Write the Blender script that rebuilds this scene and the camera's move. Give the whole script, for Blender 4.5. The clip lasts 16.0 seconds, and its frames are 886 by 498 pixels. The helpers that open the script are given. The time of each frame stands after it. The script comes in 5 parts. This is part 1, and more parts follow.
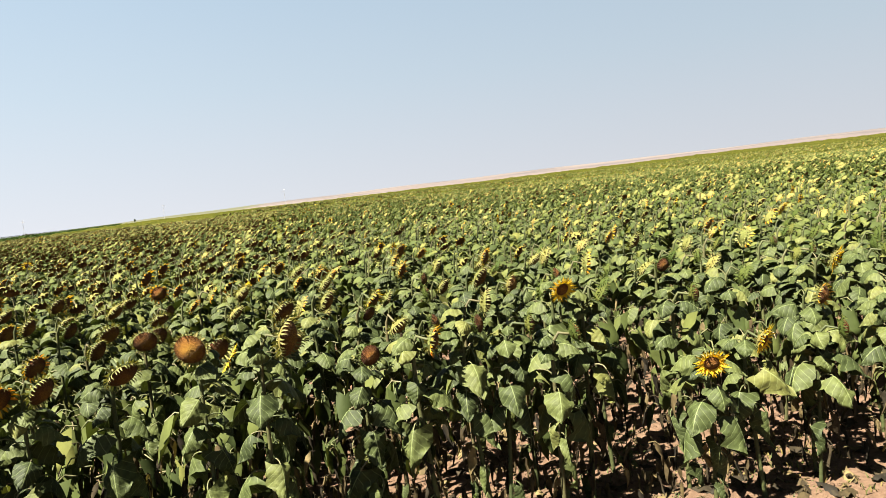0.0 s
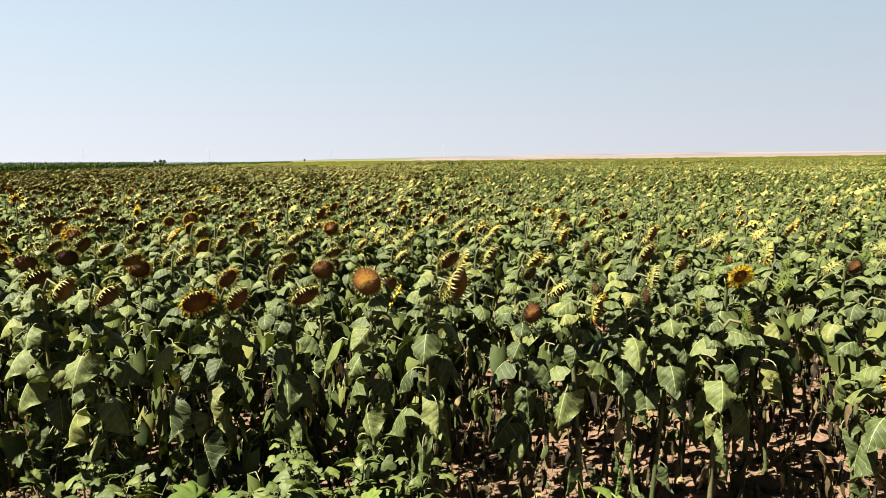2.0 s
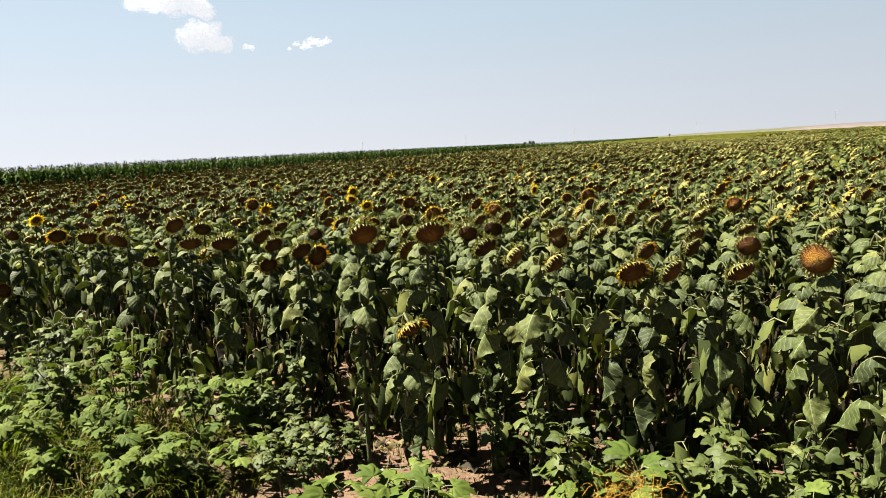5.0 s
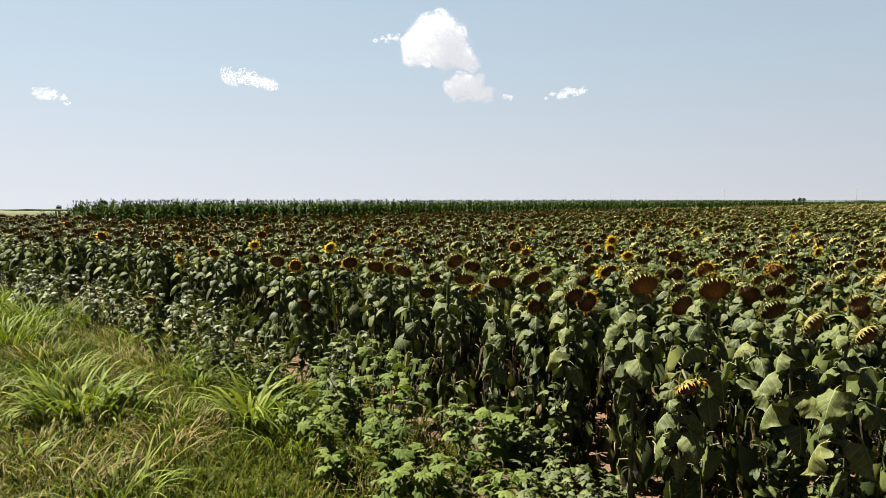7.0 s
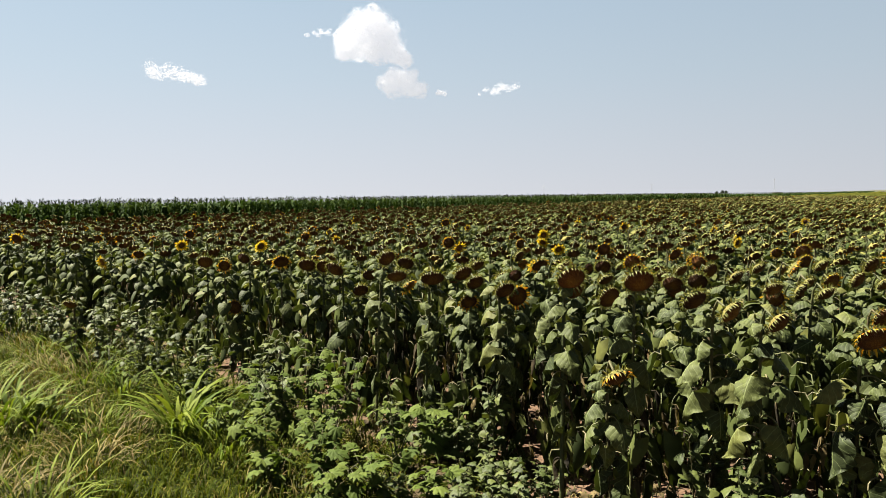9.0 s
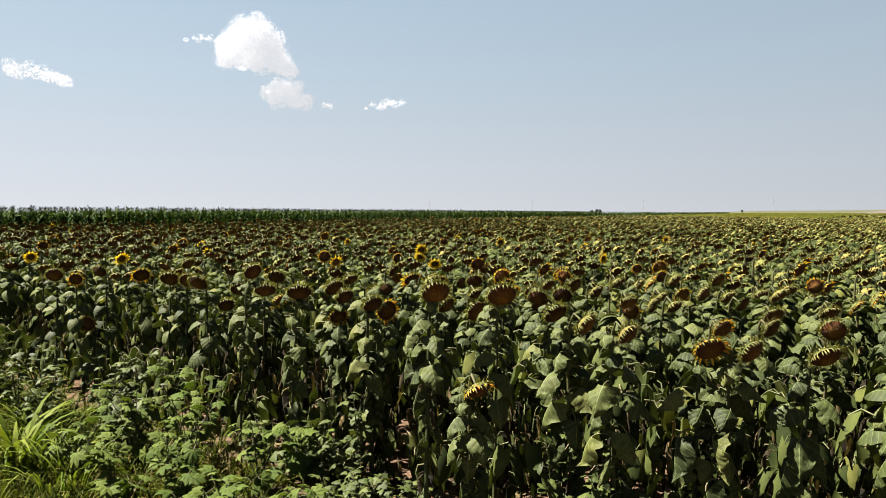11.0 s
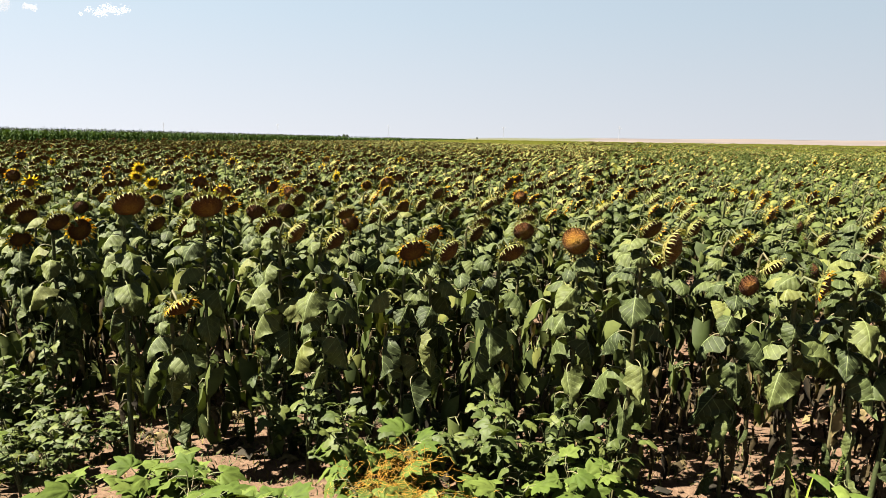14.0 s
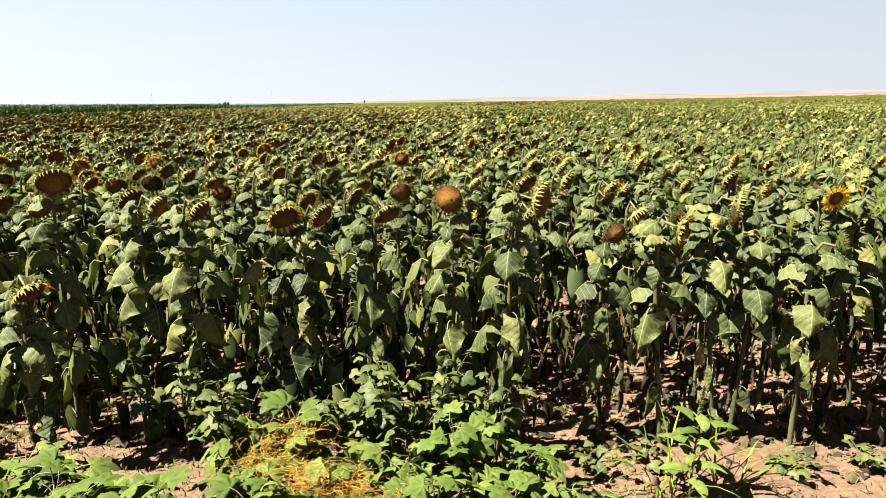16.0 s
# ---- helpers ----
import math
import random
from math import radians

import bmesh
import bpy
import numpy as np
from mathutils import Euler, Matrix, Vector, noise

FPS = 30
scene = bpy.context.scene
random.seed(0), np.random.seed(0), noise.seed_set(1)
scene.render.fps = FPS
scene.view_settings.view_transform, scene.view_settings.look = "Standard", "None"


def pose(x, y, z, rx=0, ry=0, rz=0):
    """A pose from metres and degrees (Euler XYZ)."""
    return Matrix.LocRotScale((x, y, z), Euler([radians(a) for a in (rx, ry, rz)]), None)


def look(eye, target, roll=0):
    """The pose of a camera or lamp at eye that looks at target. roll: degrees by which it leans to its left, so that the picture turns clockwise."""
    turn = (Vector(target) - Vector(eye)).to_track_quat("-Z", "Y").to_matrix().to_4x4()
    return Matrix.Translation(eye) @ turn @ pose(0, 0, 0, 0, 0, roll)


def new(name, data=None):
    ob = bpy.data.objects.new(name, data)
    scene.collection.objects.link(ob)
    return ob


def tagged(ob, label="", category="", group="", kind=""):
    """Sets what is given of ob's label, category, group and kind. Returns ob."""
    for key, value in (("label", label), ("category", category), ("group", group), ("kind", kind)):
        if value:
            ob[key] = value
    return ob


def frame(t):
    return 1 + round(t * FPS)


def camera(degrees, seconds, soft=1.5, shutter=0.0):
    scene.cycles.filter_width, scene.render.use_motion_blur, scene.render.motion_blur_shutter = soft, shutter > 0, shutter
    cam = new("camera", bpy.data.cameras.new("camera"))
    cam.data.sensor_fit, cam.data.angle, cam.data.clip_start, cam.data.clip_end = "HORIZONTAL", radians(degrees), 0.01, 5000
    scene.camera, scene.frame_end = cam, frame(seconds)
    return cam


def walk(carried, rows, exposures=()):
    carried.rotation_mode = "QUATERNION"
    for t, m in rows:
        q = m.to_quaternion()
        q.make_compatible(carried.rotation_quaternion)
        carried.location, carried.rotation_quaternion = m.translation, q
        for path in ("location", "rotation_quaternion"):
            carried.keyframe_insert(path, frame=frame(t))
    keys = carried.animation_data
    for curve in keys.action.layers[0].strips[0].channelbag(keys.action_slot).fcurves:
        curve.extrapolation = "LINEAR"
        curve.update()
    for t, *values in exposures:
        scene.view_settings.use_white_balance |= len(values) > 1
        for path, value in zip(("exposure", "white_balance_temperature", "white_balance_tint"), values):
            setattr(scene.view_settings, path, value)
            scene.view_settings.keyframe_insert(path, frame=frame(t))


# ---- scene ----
cam = camera(64.8, 16.0, soft=0.45)
PATH = [
    (0, (0.558, 0.181, 1.825), (0.961, 2.133, 1.653), -6.2),
    (0.5, (0.556, 0.167, 1.822), (0.823, 2.141, 1.648), -4.3),
    (1, (0.509, 0.156, 1.815), (0.691, 2.139, 1.624), -2.3),
    (1.5, (0.474, 0.164, 1.801), (0.537, 2.151, 1.578), -1.7),
    (2, (0.436, 0.162, 1.8), (0.415, 2.146, 1.551), -0.0),
    (2.5, (0.393, 0.169, 1.794), (0.286, 2.148, 1.52), 1.1),
    (3, (0.343, 0.149, 1.774), (0.064, 2.105, 1.467), 0.4),
    (3.5, (0.283, 0.128, 1.77), (-0.134, 2.059, 1.461), -0.6),
    (4, (0.256, 0.092, 1.785), (-0.323, 1.985, 1.499), -1.5),
    (4.5, (0.195, 0.057, 1.801), (-0.583, 1.877, 1.517), -2.8),
    (4.7, (0.171, 0.026, 1.801), (-0.698, 1.803, 1.507), -3.0),
    (6.8, (0.018, -0.199, 1.799), (-1.449, 1.151, 1.633), 1.4),
    (7, (0.018, -0.201, 1.804), (-1.498, 1.096, 1.659), 0.2),
    (7.5, (0.006, -0.252, 1.806), (-1.537, 1.011, 1.647), -0.6),
    (8, (0.016, -0.206, 1.804), (-1.484, 1.103, 1.618), -1.3),
    (8.5, (0.02, -0.201, 1.814), (-1.432, 1.163, 1.647), -0.7),
    (9, (0.034, -0.171, 1.811), (-1.357, 1.258, 1.654), -0.4),
    (9.2, (0.051, -0.155, 1.826), (-1.317, 1.296, 1.672), -0.5),
    (11.3, (0.105, -0.069, 1.799), (-0.97, 1.614, 1.683), 0.6),
    (11.5, (0.112, -0.061, 1.797), (-0.913, 1.653, 1.681), 0.5),
    (12, (0.141, -0.039, 1.8), (-0.776, 1.736, 1.71), 0.9),
    (12.5, (0.168, -0.021, 1.817), (-0.679, 1.788, 1.725), -0.0),
    (13, (0.196, -0.013, 1.795), (-0.591, 1.823, 1.701), 0.7),
    (13.5, (0.231, 0.027, 1.751), (-0.408, 1.911, 1.547), 0.8),
    (14, (0.248, 0.078, 1.708), (-0.238, 1.992, 1.396), 1.5),
    (14.5, (0.259, 0.09, 1.699), (-0.199, 2.004, 1.345), 1.9),
    (15, (0.275, 0.105, 1.68), (-0.131, 2.025, 1.292), 2.1),
    (15.5, (0.307, 0.133, 1.682), (0.007, 2.068, 1.278), 1.8),
    (16, (0.333, 0.141, 1.69), (0.145, 2.09, 1.28), -0.3),
]
EXPOSURES = [(0, 3.24), (2.0, 3.26), (3.5, 3.28), (4.7, 3.14), (6.8, 2.91), (9.2, 2.87), (11.5, 2.87), (12.7, 2.87), (14.0, 3.21), (14.6, 3.35), (16, 3.44)]
walk(cam, [(t, look(eye, target, roll)) for t, eye, target, roll in PATH], EXPOSURES)

# ---------------------------------------------------------------- world and sun
SUN_AZ = Vector((-0.88, -0.475))      # horizontal way towards the sun
SUN_EL = 55.0
world = bpy.data.worlds.new("hazy_summer_sky")
scene.world = world
world.use_nodes = True
wn, wl = world.node_tree.nodes, world.node_tree.links
wn.clear()
w_out = wn.new("ShaderNodeOutputWorld")
w_bg = wn.new("ShaderNodeBackground")
w_bg.inputs["Strength"].default_value = 0.056
w_sky = wn.new("ShaderNodeTexSky")
w_sky.sky_type, w_sky.sun_disc = "NISHITA", False
w_sky.sun_elevation = radians(SUN_EL)
w_sky.sun_rotation = math.atan2(SUN_AZ.x, SUN_AZ.y)
w_sky.air_density, w_sky.dust_density, w_sky.ozone_density = 1.0, 2.0, 1.5
w_co = wn.new("ShaderNodeTexCoord")
w_sep = wn.new("ShaderNodeSeparateXYZ")
w_ramp = wn.new("ShaderNodeValToRGB")
w_ramp.color_ramp.elements[0].position, w_ramp.color_ramp.elements[0].color = 0.0, (0.79, 0.82, 0.88, 1)
w_ramp.color_ramp.elements[1].position, w_ramp.color_ramp.elements[1].color = 0.42, (0.43, 0.61, 0.80, 1)
w_mid = w_ramp.color_ramp.elements.new(0.16)
w_mid.color = (0.63, 0.75, 0.86, 1)
w_gain = wn.new("ShaderNodeVectorMath")
w_gain.operation = "SCALE"
w_gain.inputs["Scale"].default_value = 1.92
w_fac = wn.new("ShaderNodeMapRange")
w_fac.inputs["From Min"].default_value, w_fac.inputs["From Max"].default_value = 0.33, 0.6
w_mix = wn.new("ShaderNodeMix")
w_mix.data_type = "RGBA"
wl.new(w_co.outputs["Generated"], w_sep.inputs[0])
wl.new(w_sep.outputs["Z"], w_ramp.inputs["Fac"])
wl.new(w_ramp.outputs["Color"], w_gain.inputs[0])
wl.new(w_sep.outputs["Z"], w_fac.inputs["Value"])
wl.new(w_fac.outputs["Result"], w_mix.inputs["Factor"])
w_dot = wn.new("ShaderNodeVectorMath")
w_dot.operation = "DOT_PRODUCT"
w_dot.inputs[1].default_value = (SUN_AZ.x, SUN_AZ.y, 0.0)
w_side = wn.new("ShaderNodeMath")
w_side.operation = "MULTIPLY_ADD"
w_side.inputs[1].default_value, w_side.inputs[2].default_value = 0.23, 1.035
w_glow = wn.new("ShaderNodeVectorMath")
w_glow.operation = "SCALE"
wl.new(w_co.outputs["Generated"], w_dot.inputs[0])
wl.new(w_dot.outputs["Value"], w_side.inputs[0])
wl.new(w_gain.outputs["Vector"], w_glow.inputs[0])
wl.new(w_side.outputs[0], w_glow.inputs["Scale"])
wl.new(w_glow.outputs["Vector"], w_mix.inputs["A"])
w_dim = wn.new("ShaderNodeVectorMath")
w_dim.operation = "SCALE"
w_dim.inputs["Scale"].default_value = 0.09
wl.new(w_sky.outputs["Color"], w_dim.inputs[0])
wl.new(w_dim.outputs["Vector"], w_mix.inputs["B"])
wl.new(w_mix.outputs["Result"], w_bg.inputs["Color"])
wl.new(w_bg.outputs["Background"], w_out.inputs["Surface"])

sun_lamp = bpy.data.lights.new("sun", "SUN")
sun_lamp.energy, sun_lamp.angle, sun_lamp.color = 5.0, radians(0.55), (1.0, 0.93, 0.80)
sun = new("sun", sun_lamp)
flat = math.cos(radians(SUN_EL))
sun.matrix_world = look((SUN_AZ.x * flat * 50, SUN_AZ.y * flat * 50, math.sin(radians(SUN_EL)) * 50), (0, 0, 0))


# ---------------------------------------------------------------- materials
def blank(name):
    m = bpy.data.materials.new(name)
    m.use_nodes = True
    m.node_tree.nodes.clear()
    return m, m.node_tree.nodes, m.node_tree.links


def rand_node(n, l):
    """One random number for each object and loose piece."""
    info, geo, add = n.new("ShaderNodeObjectInfo"), n.new("ShaderNodeNewGeometry"), n.new("ShaderNodeMath")
    add.operation = "ADD"
    l.new(info.outputs["Random"], add.inputs[0])
    l.new(geo.outputs["Random Per Island"], add.inputs[1])
    frac = n.new("ShaderNodeMath")
    frac.operation = "FRACT"
    l.new(add.outputs[0], frac.inputs[0])
    return frac.outputs[0]


def ramp_node(n, l, fac, stops):
    r = n.new("ShaderNodeValToRGB")
    while len(r.color_ramp.elements) < len(stops):
        r.color_ramp.elements.new(0.5)
    for e, (p, c) in zip(r.color_ramp.elements, stops):
        e.position, e.color = p, (*c, 1)
    l.new(fac, r.inputs["Fac"])
    return r.outputs["Color"]


def noise_node(n, l, scale, detail=3.0, rough=0.6, world_space=False):
    t = n.new("ShaderNodeTexNoise")
    t.inputs["Scale"].default_value, t.inputs["Detail"].default_value, t.inputs["Roughness"].default_value = scale, detail, rough
    if world_space:
        g = n.new("ShaderNodeNewGeometry")
        l.new(g.outputs["Position"], t.inputs["Vector"])
    else:
        c = n.new("ShaderNodeTexCoord")
        l.new(c.outputs["Object"], t.inputs["Vector"])
    return t.outputs["Fac"]


def mix_node(n, l, fac, a, b, blend="MIX"):
    m = n.new("ShaderNodeMix")
    m.data_type, m.blend_type = "RGBA", blend
    for socket, value in (("Factor", fac), ("A", a), ("B", b)):
        if isinstance(value, (int, float)):
            m.inputs[socket].default_value = value
        elif isinstance(value, tuple):
            m.inputs[socket].default_value = (*value, 1)
        else:
            l.new(value, m.inputs[socket])
    return m.outputs["Result"]


def math_node(n, l, op, a, b=None, clamp=False):
    m = n.new("ShaderNodeMath")
    m.operation, m.use_clamp = op, clamp
    for i, value in enumerate((a, b)):
        if value is None:
            continue
        if isinstance(value, (int, float)):
            m.inputs[i].default_value = value
        else:
            l.new(value, m.inputs[i])
    return m.outputs[0]


def plant_material(name, stops, rough=0.5, translucent=0.25, noise_scale=30.0, noise_amount=0.35, veins=False, world_space=False, spec=0.15, relief=0.006, tone=0.26):
    m, n, l = blank(name)
    out, bsdf = n.new("ShaderNodeOutputMaterial"), n.new("ShaderNodeBsdfPrincipled")
    stops = [(p, tuple(tone * q for q in rgb)) for p, rgb in stops]
    col = ramp_node(n, l, rand_node(n, l), stops)
    mott = noise_node(n, l, noise_scale, 4.0, 0.65, world_space)
    shade = ramp_node(n, l, mott, [(0.3, (1 - noise_amount,) * 3), (0.7, (1 + noise_amount * 0.6,) * 3)])
    col = mix_node(n, l, 1.0, col, shade, "MULTIPLY")
    height = mott
    if veins:
        uv = n.new("ShaderNodeUVMap")
        sep = n.new("ShaderNodeSeparateXYZ")
        l.new(uv.outputs["UV"], sep.inputs[0])
        side = math_node(n, l, "ABSOLUTE", math_node(n, l, "SUBTRACT", sep.outputs["Y"], 0.5))
        mid = math_node(n, l, "LESS_THAN", side, 0.016)
        slant = math_node(n, l, "SUBTRACT", sep.outputs["X"], math_node(n, l, "MULTIPLY", side, 0.75))
        wave = math_node(n, l, "PINGPONG", math_node(n, l, "MULTIPLY", slant, 5.2), 0.5)
        rib = math_node(n, l, "LESS_THAN", wave, 0.045)
        vein = math_node(n, l, "MAXIMUM", mid, math_node(n, l, "MULTIPLY", rib, 0.55))
        col = mix_node(n, l, math_node(n, l, "MULTIPLY", vein, 0.4), col, (0.15, 0.18, 0.075))
        height = math_node(n, l, "ADD", math_node(n, l, "MULTIPLY", mott, 0.5), math_node(n, l, "MULTIPLY", wave, 0.35))
    bump = n.new("ShaderNodeBump")
    bump.inputs["Strength"].default_value, bump.inputs["Distance"].default_value = 0.6, relief
    l.new(height, bump.inputs["Height"])
    l.new(bump.outputs["Normal"], bsdf.inputs["Normal"])
    l.new(col, bsdf.inputs["Base Color"])
    bsdf.inputs["Roughness"].default_value = rough
    bsdf.inputs["Specular IOR Level"].default_value = spec
    if translucent:
        tr, mx = n.new("ShaderNodeBsdfTranslucent"), n.new("ShaderNodeMixShader")
        warm = mix_node(n, l, 1.0, col, (1.25, 1.3, 0.55), "MULTIPLY")
        l.new(warm, tr.inputs["Color"])
        mx.inputs["Fac"].default_value = translucent
        l.new(bsdf.outputs[0], mx.inputs[1])
        l.new(tr.outputs[0], mx.inputs[2])
        l.new(mx.outputs[0], out.inputs["Surface"])
    else:
        l.new(bsdf.outputs[0], out.inputs["Surface"])
    return m


LEAF_STOPS = [(0.0, (0.044, 0.062, 0.018)), (0.45, (0.092, 0.120, 0.033)), (0.85, (0.150, 0.178, 0.050)), (1.0, (0.215, 0.222, 0.056))]
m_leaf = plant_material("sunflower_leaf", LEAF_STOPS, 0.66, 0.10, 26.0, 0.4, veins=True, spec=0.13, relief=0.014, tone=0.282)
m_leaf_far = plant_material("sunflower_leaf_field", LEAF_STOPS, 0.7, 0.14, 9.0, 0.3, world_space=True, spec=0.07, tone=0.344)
m_stem = plant_material("sunflower_stem", [(0.0, (0.09, 0.115, 0.04)), (0.6, (0.14, 0.155, 0.055)), (1.0, (0.20, 0.17, 0.08))], 0.6, 0.0, 40.0, 0.3)
m_petiole = plant_material("leaf_stalk", [(0.0, (0.16, 0.19, 0.07)), (0.6, (0.27, 0.28, 0.12)), (1.0, (0.36, 0.31, 0.17))], 0.55, 0.0, 40.0, 0.2)


def disc_material(name, rim, mid, heart):
    """Packed florets: darker at the rim, paler towards the middle."""
    m, n, l = blank(name)
    out, bsdf = n.new("ShaderNodeOutputMaterial"), n.new("ShaderNodeBsdfPrincipled")
    co, flat_xy, length = n.new("ShaderNodeTexCoord"), n.new("ShaderNodeVectorMath"), n.new("ShaderNodeVectorMath")
    flat_xy.operation, length.operation = "MULTIPLY", "LENGTH"
    flat_xy.inputs[1].default_value = (1, 1, 0)
    l.new(co.outputs["Object"], flat_xy.inputs[0])
    l.new(flat_xy.outputs["Vector"], length.inputs[0])
    cells = n.new("ShaderNodeTexVoronoi")
    cells.inputs["Scale"].default_value = 15.0
    l.new(co.outputs["Object"], cells.inputs["Vector"])
    patch = noise_node(n, l, 2.6, 3.0, 0.6)
    where = math_node(n, l, "ADD", length.outputs["Value"], math_node(n, l, "MULTIPLY", math_node(n, l, "SUBTRACT", patch, 0.5), 0.5))
    col = ramp_node(n, l, where, [(0.2, heart), (0.6, mid), (0.95, rim)])
    col = mix_node(n, l, 1.0, col, ramp_node(n, l, cells.outputs["Distance"], [(0.1, (1.3, 1.28, 1.2)), (0.6, (0.55, 0.5, 0.5))]), "MULTIPLY")
    vary = ramp_node(n, l, rand_node(n, l), [(0.0, (0.6, 0.6, 0.6)), (0.8, (1.05, 1.0, 0.95)), (1.0, (1.5, 1.5, 1.4))])
    col = mix_node(n, l, 1.0, col, (0.98, 1.0, 0.95), "MULTIPLY")
    l.new(mix_node(n, l, 1.0, col, vary, "MULTIPLY"), bsdf.inputs["Base Color"])
    bsdf.inputs["Roughness"].default_value, bsdf.inputs["Specular IOR Level"].default_value = 0.9, 0.15
    bump = n.new("ShaderNodeBump")
    bump.invert = True
    bump.inputs["Strength"].default_value, bump.inputs["Distance"].default_value = 0.9, 0.02
    l.new(cells.outputs["Distance"], bump.inputs["Height"])
    l.new(bump.outputs["Normal"], bsdf.inputs["Normal"])
    l.new(bsdf.outputs[0], out.inputs["Surface"])
    return m


m_disc = disc_material("seed_disc", (0.085, 0.034, 0.012), (0.15, 0.062, 0.015), (0.23, 0.11, 0.020))
m_gold = disc_material("golden_seed_disc", (0.11, 0.048, 0.010), (0.20, 0.095, 0.013), (0.26, 0.145, 0.02))
m_bract = plant_material("bract", [(0.0, (0.20, 0.21, 0.055)), (0.5, (0.29, 0.28, 0.085)), (1.0, (0.40, 0.34, 0.12))], 0.6, 0.15, 6.0, 0.4, tone=0.382)
m_back = plant_material("head_back", [(0.0, (0.11, 0.13, 0.034)), (0.6, (0.175, 0.165, 0.045)), (1.0, (0.25, 0.195, 0.055))], 0.7, 0.0, 40.0, 0.3, spec=0.07, tone=0.48)
m_young = plant_material("young_bract", [(0.0, (0.11, 0.17, 0.03)), (0.6, (0.18, 0.235, 0.045)), (1.0, (0.30, 0.32, 0.065))], 0.6, 0.15, 20.0, 0.3, spec=0.084, tone=0.191)
m_petal = plant_material("petal", [(0.0, (0.72, 0.20, 0.012)), (0.4, (0.82, 0.38, 0.02)), (1.0, (0.86, 0.56, 0.04))], 0.6, 0.3, 30.0, 0.2, tone=0.48)
m_bloom = plant_material("fresh_petal", [(0.0, (0.80, 0.42, 0.012)), (0.5, (0.88, 0.55, 0.02)), (1.0, (0.90, 0.64, 0.05))], 0.6, 0.3, 30.0, 0.15, tone=0.564)
# withered browns; the near-black end also paints shade into gaps between stalks
m_dry = plant_material("withered_shade_leaf", [(0.0, (0.03, 0.024, 0.013)), (0.45, (0.085, 0.062, 0.028)), (0.8, (0.20, 0.145, 0.06)), (1.0, (0.42, 0.32, 0.14))], 0.8, 0.15, 30.0, 0.4)
m_weed = plant_material("broad_weed_leaf", [(0.0, (0.115, 0.178, 0.030)), (0.5, (0.168, 0.238, 0.043)), (1.0, (0.24, 0.31, 0.065))], 0.7, 0.22, 30.0, 0.3, spec=0.07, tone=0.249)
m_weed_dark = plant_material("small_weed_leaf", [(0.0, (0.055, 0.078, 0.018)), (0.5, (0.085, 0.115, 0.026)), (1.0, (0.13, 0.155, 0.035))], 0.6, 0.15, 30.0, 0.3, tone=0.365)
m_grass = plant_material("grass_blade", [(0.0, (0.05, 0.08, 0.006)), (0.5, (0.12, 0.16, 0.010)), (0.85, (0.21, 0.24, 0.02)), (1.0, (0.26, 0.24, 0.04))], 0.8, 0.22, 12.0, 0.4, world_space=True, spec=0.042, tone=0.249)
m_reed = plant_material("broad_grass_blade", [(0.0, (0.11, 0.175, 0.014)), (0.6, (0.19, 0.26, 0.022)), (1.0, (0.30, 0.36, 0.05))], 0.65, 0.25, 12.0, 0.25, spec=0.07, tone=0.299)
m_straw = plant_material("dry_grass_blade", [(0.0, (0.18, 0.13, 0.035)), (0.5, (0.28, 0.22, 0.055)), (1.0, (0.40, 0.33, 0.10))], 0.7, 0.2, 12.0, 0.2, tone=0.299)
m_dodder = plant_material("dodder_thread", [(0.0, (0.55, 0.26, 0.03)), (1.0, (0.68, 0.40, 0.05))], 0.5, 0.0, 20.0, 0.2, tone=0.3)
m_corn = plant_material("corn_leaf", [(0.0, (0.035, 0.066, 0.016)), (0.6, (0.055, 0.098, 0.023)), (1.0, (0.09, 0.13, 0.035))], 0.8, 0.15, 4.0, 0.4, world_space=True, tone=0.365, spec=0.03)
m_tassel = plant_material("corn_tassel", [(0.0, (0.045, 0.075, 0.02)), (1.0, (0.08, 0.105, 0.03))], 0.8, 0.0, 4.0, 0.2)
m_clod = plant_material("soil_clod", [(0.0, (0.16, 0.10, 0.063)), (0.6, (0.25, 0.16, 0.10)), (1.0, (0.33, 0.22, 0.15))], 0.95, 0.0, 60.0, 0.35, spec=0.07)
m_pale = plant_material("pale_stone", [(0.0, (0.5, 0.47, 0.42)), (1.0, (0.72, 0.69, 0.63))], 0.8, 0.0, 40.0, 0.2)
# pole grey set very pale: the washing-out by distant haze is in the colour
m_pole = plant_material("haze_pale_pole", [(0.0, (0.60, 0.58, 0.57)), (1.0, (0.75, 0.74, 0.73))], 0.8, 0.0, 4.0, 0.2)
m_barn = plant_material("dark_shed_wall", [(0.0, (0.07, 0.065, 0.06)), (1.0, (0.1, 0.09, 0.085))], 0.8, 0.0, 1.0, 0.3)
m_tree = plant_material("far_tree_leaf", [(0.0, (0.04, 0.06, 0.03)), (1.0, (0.075, 0.1, 0.05))], 0.7, 0.0, 1.0, 0.3)
PALETTE = [m_leaf, m_petiole, m_stem, m_disc, m_bract, m_back, m_petal, m_dry, m_leaf_far, m_gold, m_young, m_bloom]
LEAF, PETIOLE, STEM, DISC, BRACT, BACK, PETAL, DRY, LEAFF, GOLD, YOUNG, BLOOM = range(12)


